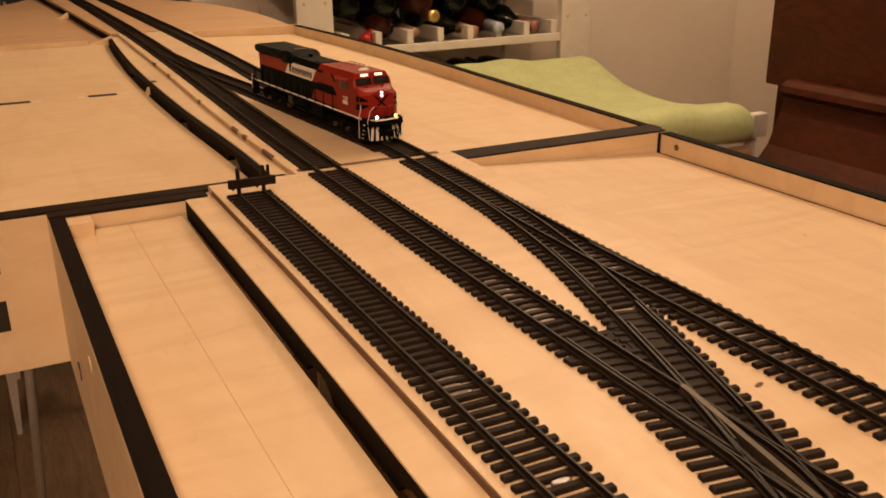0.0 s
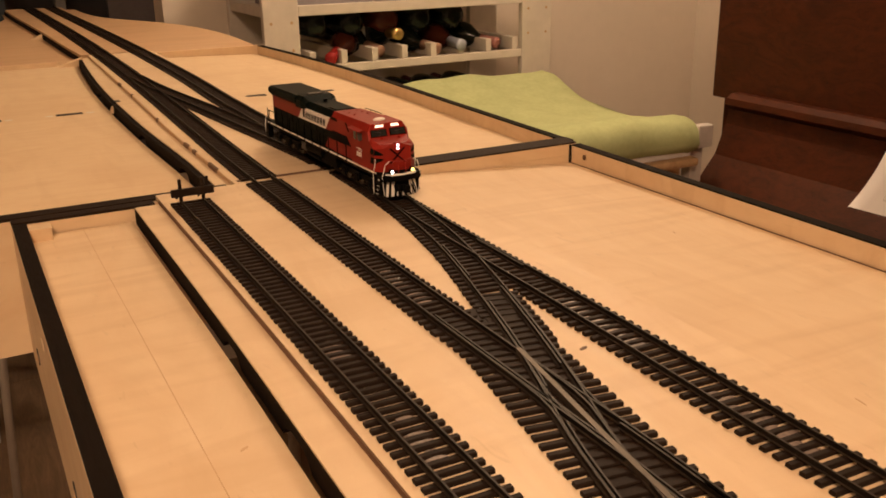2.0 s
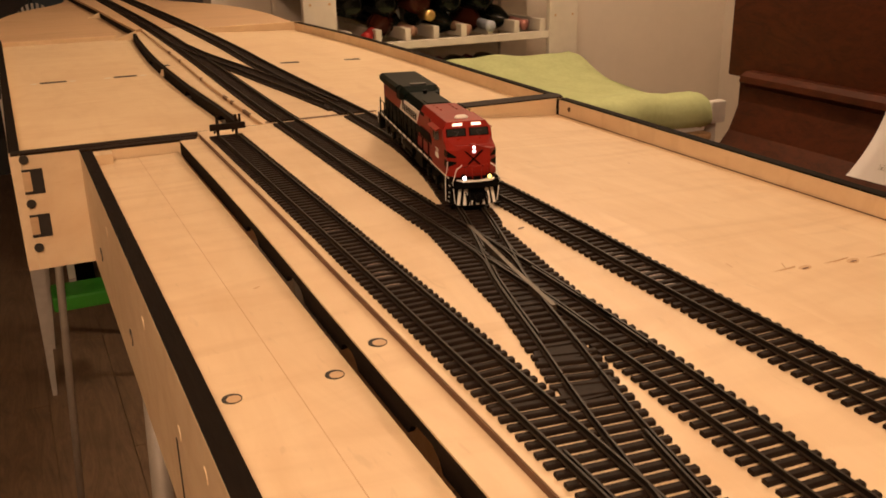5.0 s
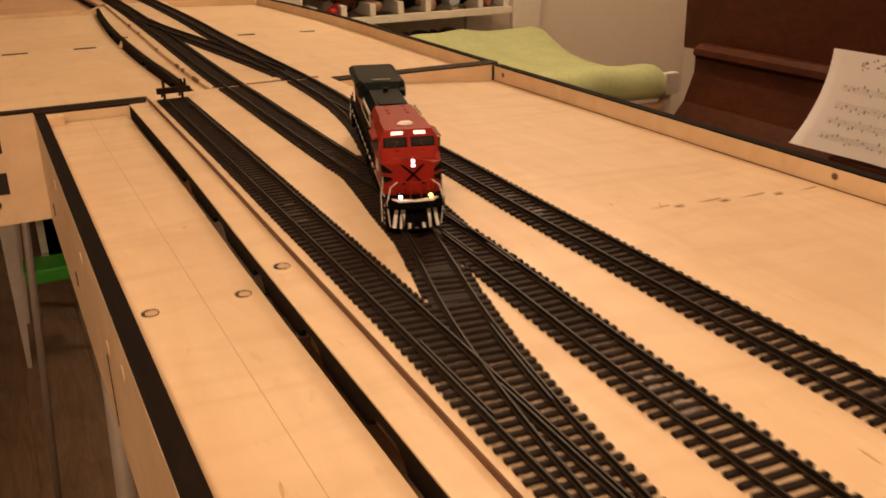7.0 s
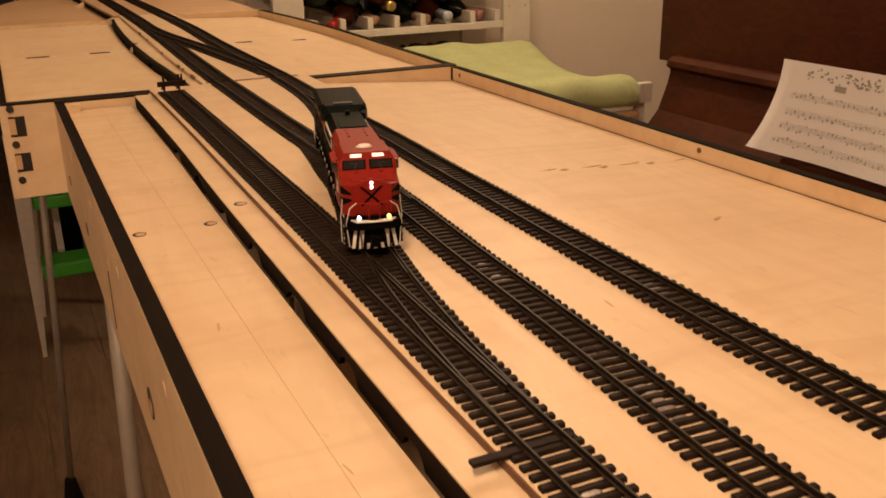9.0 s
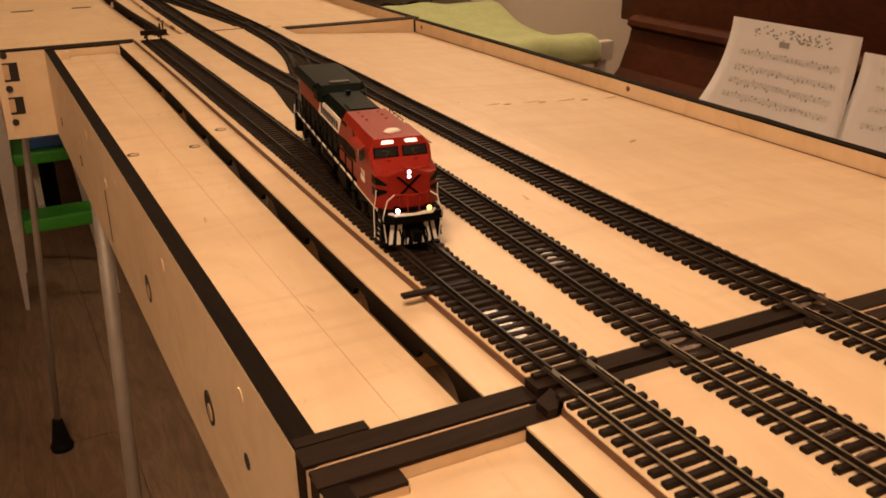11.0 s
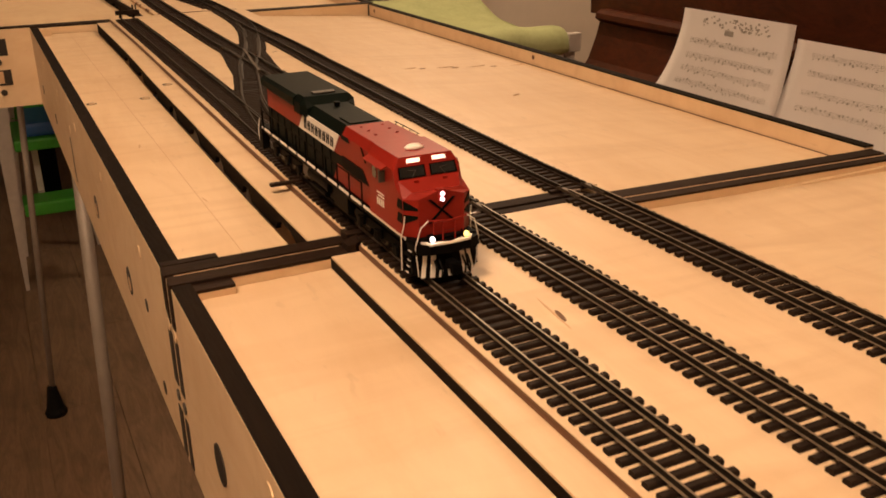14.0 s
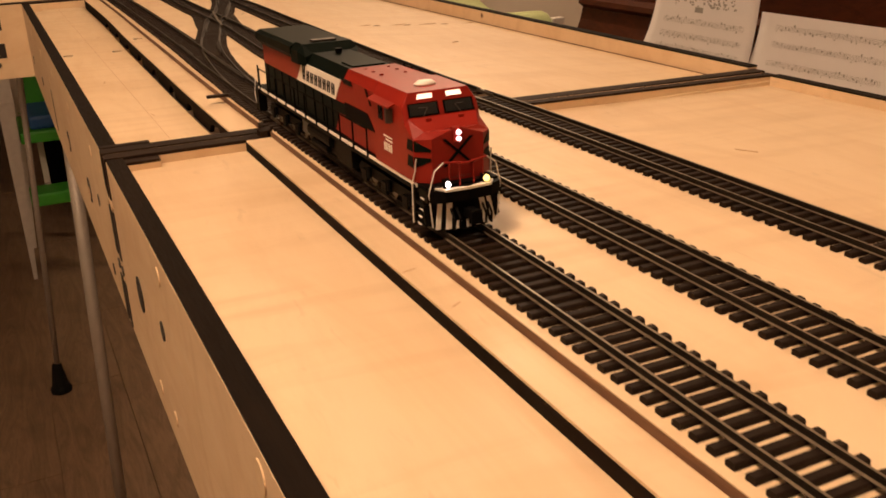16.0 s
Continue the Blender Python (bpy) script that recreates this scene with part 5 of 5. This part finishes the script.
def build_changing_table():
    d = thing("low_dresser", "pale pine dresser with a rounded top under the green mat", "dresser")
    part("body", cuboid(0.72, 1.80, FLOOR_Z - 0.004, 1.42, 2.50, -0.312), PINE, d)
    part("top", cuboid(0.70, 1.765, -0.312, 1.445, 2.52, -0.292, bevel=0.008), PINE, d, "pine top board")
    part("lining", cuboid(0.71, 1.785, -0.292, 1.44, 2.51, -0.274, bevel=0.006), PAPER, d, "white edge under the mat")
    # mat with raised long sides, drawn out along x
    prof = [(1.772, -0.272), (1.770, -0.235), (1.785, -0.207), (1.815, -0.197), (1.85, -0.200), (1.90, -0.212), (1.98, -0.228), (2.10, -0.238), (2.22, -0.237), (2.32, -0.226), (2.40, -0.207), (2.46, -0.190), (2.50, -0.186), (2.52, -0.195), (2.525, -0.272)]
    bm = bmesh.new()
    sections = []
    for k in range(25):
        x = 0.74 + 0.70 * k / 24
        end = max(0.0, (k - 21) / 3)
        lift = 0.004 * math.sin(x * 17) + 0.003 * math.sin(x * 41)
        sections.append([(x + (0.10 * max(0, (y - 1.77)) / 0.75 * end if end else 0), y + 0.004 * math.sin(x * 23 + y * 9), z + (lift if z > -0.27 else 0) - 0.012 * end * end * (z > -0.27)) for y, z in prof])
    loft(bm, sections)
    bmesh.ops.subdivide_edges(bm, edges=bm.edges[:], cuts=1, smooth=0.6)
    tagged(new("changing_mat", mesh_of("changing_mat", bm, TOWEL, True)), "lime green towelling changing mat with raised sides on a dresser", "mat")
    solid("socket_box", cuboid(1.447, 1.775, -0.275, 1.490, 1.80, -0.222, bevel=0.004), CHAIR, "small white plastic box fixed to the dresser's side", "box")
    solid("box_post", cuboid(1.452, 1.80, FLOOR_Z - 0.004, 1.485, 1.83, -0.24), CHAIR, "white post carrying a small box", "post")


def build_piano():
    p = thing("upright_piano", "dark mahogany upright piano with music propped on it", "piano")
    y0, y1 = -0.05, 1.83
    part("case", cuboid(1.66, y0, FLOOR_Z - 0.004, 2.2, y1 + 0.09, 0.24, bevel=0.006), PIANO, p)
    part("upper_panel", cuboid(1.615, y0 + 0.03, -0.19, 1.66, y1 + 0.085, 0.20, bevel=0.004), PIANO, p, "tall dark front panel")
    bm = bmesh.new()
    prism(bm, [(1.615, -0.168), (1.590, -0.168), (1.575, -0.178), (1.572, -0.192), (1.590, -0.205), (1.62, -0.205)], y0, y1 - 0.002, "y")
    part("moulding", bm, PIANO, p, "rounded moulding along the front")
    bm = bmesh.new()
    prism(bm, [(1.66, -0.204), (1.590, -0.206), (1.582, -0.24), (1.555, -0.31), (1.50, -0.375), (1.44, -0.41), (1.40, -0.44), (1.40, -0.52), (1.66, -0.52)], y0 + 0.02, y1, "y")
    part("fall_board", bm, PIANO, p, "curved reddish fall board")
    part("lower_panel", cuboid(1.60, y0 + 0.02, FLOOR_Z - 0.004, 1.66, y1, -0.52), PIANO, p)
    part("music_ledge", cuboid(1.412, 0.40, -0.312, 1.555, 1.24, -0.298, bevel=0.003), PIANO, p, "narrow music ledge")
    # sheets: each curls at one side
    for ya, yb, zt, zb, curl, label in ((1.276, 0.934, -0.095, -0.290, 0.055, "curling white sheet of printed music with a small drawing"),
                                        (0.925, 0.56, -0.121, -0.296, 0.03, "white sheet of printed music standing beside another")):
        sheet = thing("music_sheet", label, "sheet music", "music on the piano")
        n = 14

        def place(u, v, lift=0.0, curl=curl, ya=ya, yb=yb, zt=zt, zb=zb):
            y = ya + (yb - ya) * u + curl * (1 - v) ** 2 * (1 - u) ** 1.5
            bend = 0.05 * (1 - v) ** 2 * (0.3 + abs(u - 0.45)) 
            return Vector((1.420 + 0.012 * v - bend * 0.5 - lift, y, zb + (zt - zb) * v))
        bm = bmesh.new()
        grid = [[[bm.verts.new(place(i / n, j / n, k)) for j in range(n + 1)] for i in range(n + 1)] for k in (0.0, -0.0008)]
        for g in grid:
            for i in range(n):
                for j in range(n):
                    bm.faces.new((g[i][j], g[i + 1][j], g[i + 1][j + 1], g[i][j + 1]))
        for a, b in (((0, 0), (0, 1)), ((n, 0), (n, 1))):
            for j in range(n):
                bm.faces.new((grid[0][a[0]][j], grid[0][a[0]][j + 1], grid[1][a[0]][j + 1], grid[1][a[0]][j]))
        bmesh.ops.recalc_face_normals(bm, faces=bm.faces[:])
        part("paper", bm, PAPER, sheet, "", True)
        bm = bmesh.new()

        def mark(u0, u1, v0, v1):
            m = max(1, int((u1 - u0) * 10))
            for q in range(m):
                a, b = u0 + (u1 - u0) * q / m, u0 + (u1 - u0) * (q + 1) / m
                bm.faces.new([bm.verts.new(place(u, v, 0.0006)) for u, v in ((a, v0), (b, v0), (b, v1), (a, v1))])
        rows = (0.62, 0.45, 0.29, 0.13) if ya > 1 else (0.82, 0.62, 0.40, 0.22)
        for v in rows:
            for k in range(5):
                mark(0.12, 0.90, v + k * 0.013, v + k * 0.013 + 0.0022)
            for k in range(26):
                u = 0.13 + 0.029 * k + random.uniform(0, 0.012)
                h = v + random.uniform(-0.03, 0.05)
                mark(u, u + random.uniform(0.004, 0.012), h, h + random.uniform(0.01, 0.035))
        if ya > 1:
            for k in range(70):
                u, v = random.uniform(0.2, 0.82), random.uniform(0.82, 0.94)
                mark(u, u + random.uniform(0.008, 0.02), v, v + random.uniform(0.012, 0.03))
            mark(0.42, 0.5, 0.76, 0.82)
        tagged(part("printed_music", bm, STAFF, sheet, "grey printed bars of music"), kind="stuff")


def build_beyond():
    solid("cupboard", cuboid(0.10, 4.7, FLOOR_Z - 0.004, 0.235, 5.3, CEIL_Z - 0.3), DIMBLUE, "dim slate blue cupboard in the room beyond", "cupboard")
    solid("door_frame", cuboid(0.50, 5.3, FLOOR_Z, 0.545, 5.42, CEIL_Z - 0.3), CHAIR, "white door post in the room beyond", "door frame", kind="structure")
    solid("door_1", cuboid(0.70, 5.0, FLOOR_Z, 1.05, 5.05, CEIL_Z - 0.2), MAUVE, "grey painted door standing beyond the opening", "door", kind="structure")
    c = thing("striped_chair", "black and white striped rounded chair back beyond the layout", "chair")
    n = 17
    for k in range(n):
        bm = bmesh.new()
        a0, a1 = math.pi * k / n, math.pi * (k + 0.5) / n
        ring = []
        for a in (a0, a1):
            ring.append([(0.07 - 0.095 * math.cos(a) * q, 3.75 + d, -0.322 + 0.265 * math.sin(a) ** 0.6 * q) for q, d in ((1.0, -0.02), (1.0, 0.02), (0.8, 0.02), (0.8, -0.02))])
        loft(bm, ring)
        part("stripe", bm, CHAIR, c, "white stripe")
    bm = bmesh.new()
    rod(bm, (0.09, 3.74, -0.36), (0.09, 3.76, -0.36), 0.075, n=20)
    part("cushion", bm, BLACK, c, "black cushion")
    part("stand", cuboid(0.05, 3.70, FLOOR_Z - 0.004, 0.13, 3.78, -0.40), BLACK, c)
    clamp = thing("screw_clamp", "black plastic bar clamp hanging on the module's side", "clamp")
    bm = bmesh.new()
    prism(bm, [(1.52, -0.01), (1.56, -0.01), (1.57, -0.09), (1.545, -0.14), (1.53, -0.14), (1.54, -0.09)], -0.084, -0.066, "x")
    part("jaw", bm, RUBBER, clamp)
    bm = bmesh.new()
    rod(bm, (-0.075, 1.50, -0.02), (-0.062, 1.50, -0.02), 0.007)
    part("pad", bm, RUBBER, clamp)


def build_lamps(ceiling):
    lampshade = thing("ceiling_lamp", "round white ceiling lamp over the layout", "lamp")
    bm = bmesh.new()
    rod(bm, (LAMP_AT[0], LAMP_AT[1], CEIL_Z - 0.03), (LAMP_AT[0], LAMP_AT[1], CEIL_Z - 0.001), 0.08, n=24)
    part("rose", bm, CEIL, lampshade)


def lay_floor():
    """Laminate boards, each its own piece."""
    base = bpy.data.objects["floor"]
    w, l = 0.19, 1.25
    bm = cuboid(-w / 2 + 0.001, -l / 2 + 0.001, -0.005, w / 2 - 0.001, l / 2 - 0.001, 0.0)
    me = mesh_of("plank", bm, FLOOR)
    for i in range(9):
        for j in range(6):
            ob = new("plank", me)
            ob.parent = base
            ob.location = (-0.95 + i * w, -2.2 + j * l + (i * 0.43) % 1.2, FLOOR_Z)


# ---- what moves ----
FRONT = curve_at([(0.0, 1.0395), (1.0, 0.9555), (2.0, 0.8705), (3.0, 0.7885), (4.0, 0.7075), (6.5, 0.5125), (7.5, 0.4325), (8.5, 0.3540), (9.0, 0.3145), (11.5, 0.1005), (12.5, 0.0215), (13.5, -0.0580), (14.5, -0.1380), (15.5, -0.2190), (16.0, -0.2590)])


def route(y):
    if y > 1.06:
        return E(y)
    if y > 0.98:
        u = (y - 0.98) / 0.08
        return u * E(y) + (1 - u) * D(y)
    if y > 0.16:
        return D(y)
    if y > 0.10:
        u = (y - 0.10) / 0.06
        return u * D(y) + (1 - u) * A(y)
    return A(y)


def behind(y, d):
    """The y on the route that lies d metres behind the place at y."""
    x, step = route(y), 0.002
    while d > 0:
        n = route(y + step)
        d -= math.hypot(n - x, step)
        x, y = n, y + step
    return y


def motions():
    rows = []
    for k in range(65):
        t = k * 0.25
        y = FRONT(t)
        ya, yb = behind(y, 0.058), behind(y, 0.212)
        a, b = Vector((route(ya), ya)), Vector((route(yb), yb))
        way = (a - b).normalized()
        mid = a + way * (0.058 - NOSE)
        rows.append((t, pose(mid.x, mid.y, HEAD, 0, 0, math.degrees(math.atan2(way.y, way.x)))))
    walk(locomotive, rows)
    for w in wheelsets:
        where = w.location.copy()
        turns = []
        for k in range(161):
            t = k * 0.1
            gone = (FRONT(0.0) - FRONT(t)) * 1.02
            turns.append((t, Matrix.Translation(where) @ Matrix.Rotation(gone / 0.0059, 4, "Y")))
        walk(w, turns)


roof = build_room()
build_module_middle()
build_module_near()
build_module_far()
build_module_end()
locomotive, wheelsets = build_locomotive()
build_buffer()
build_piano()
build_rack()
build_changing_table()
build_chair()
build_legs()
build_beyond()
build_lamps(roof)
build_tracks()
lay_floor()
motions()
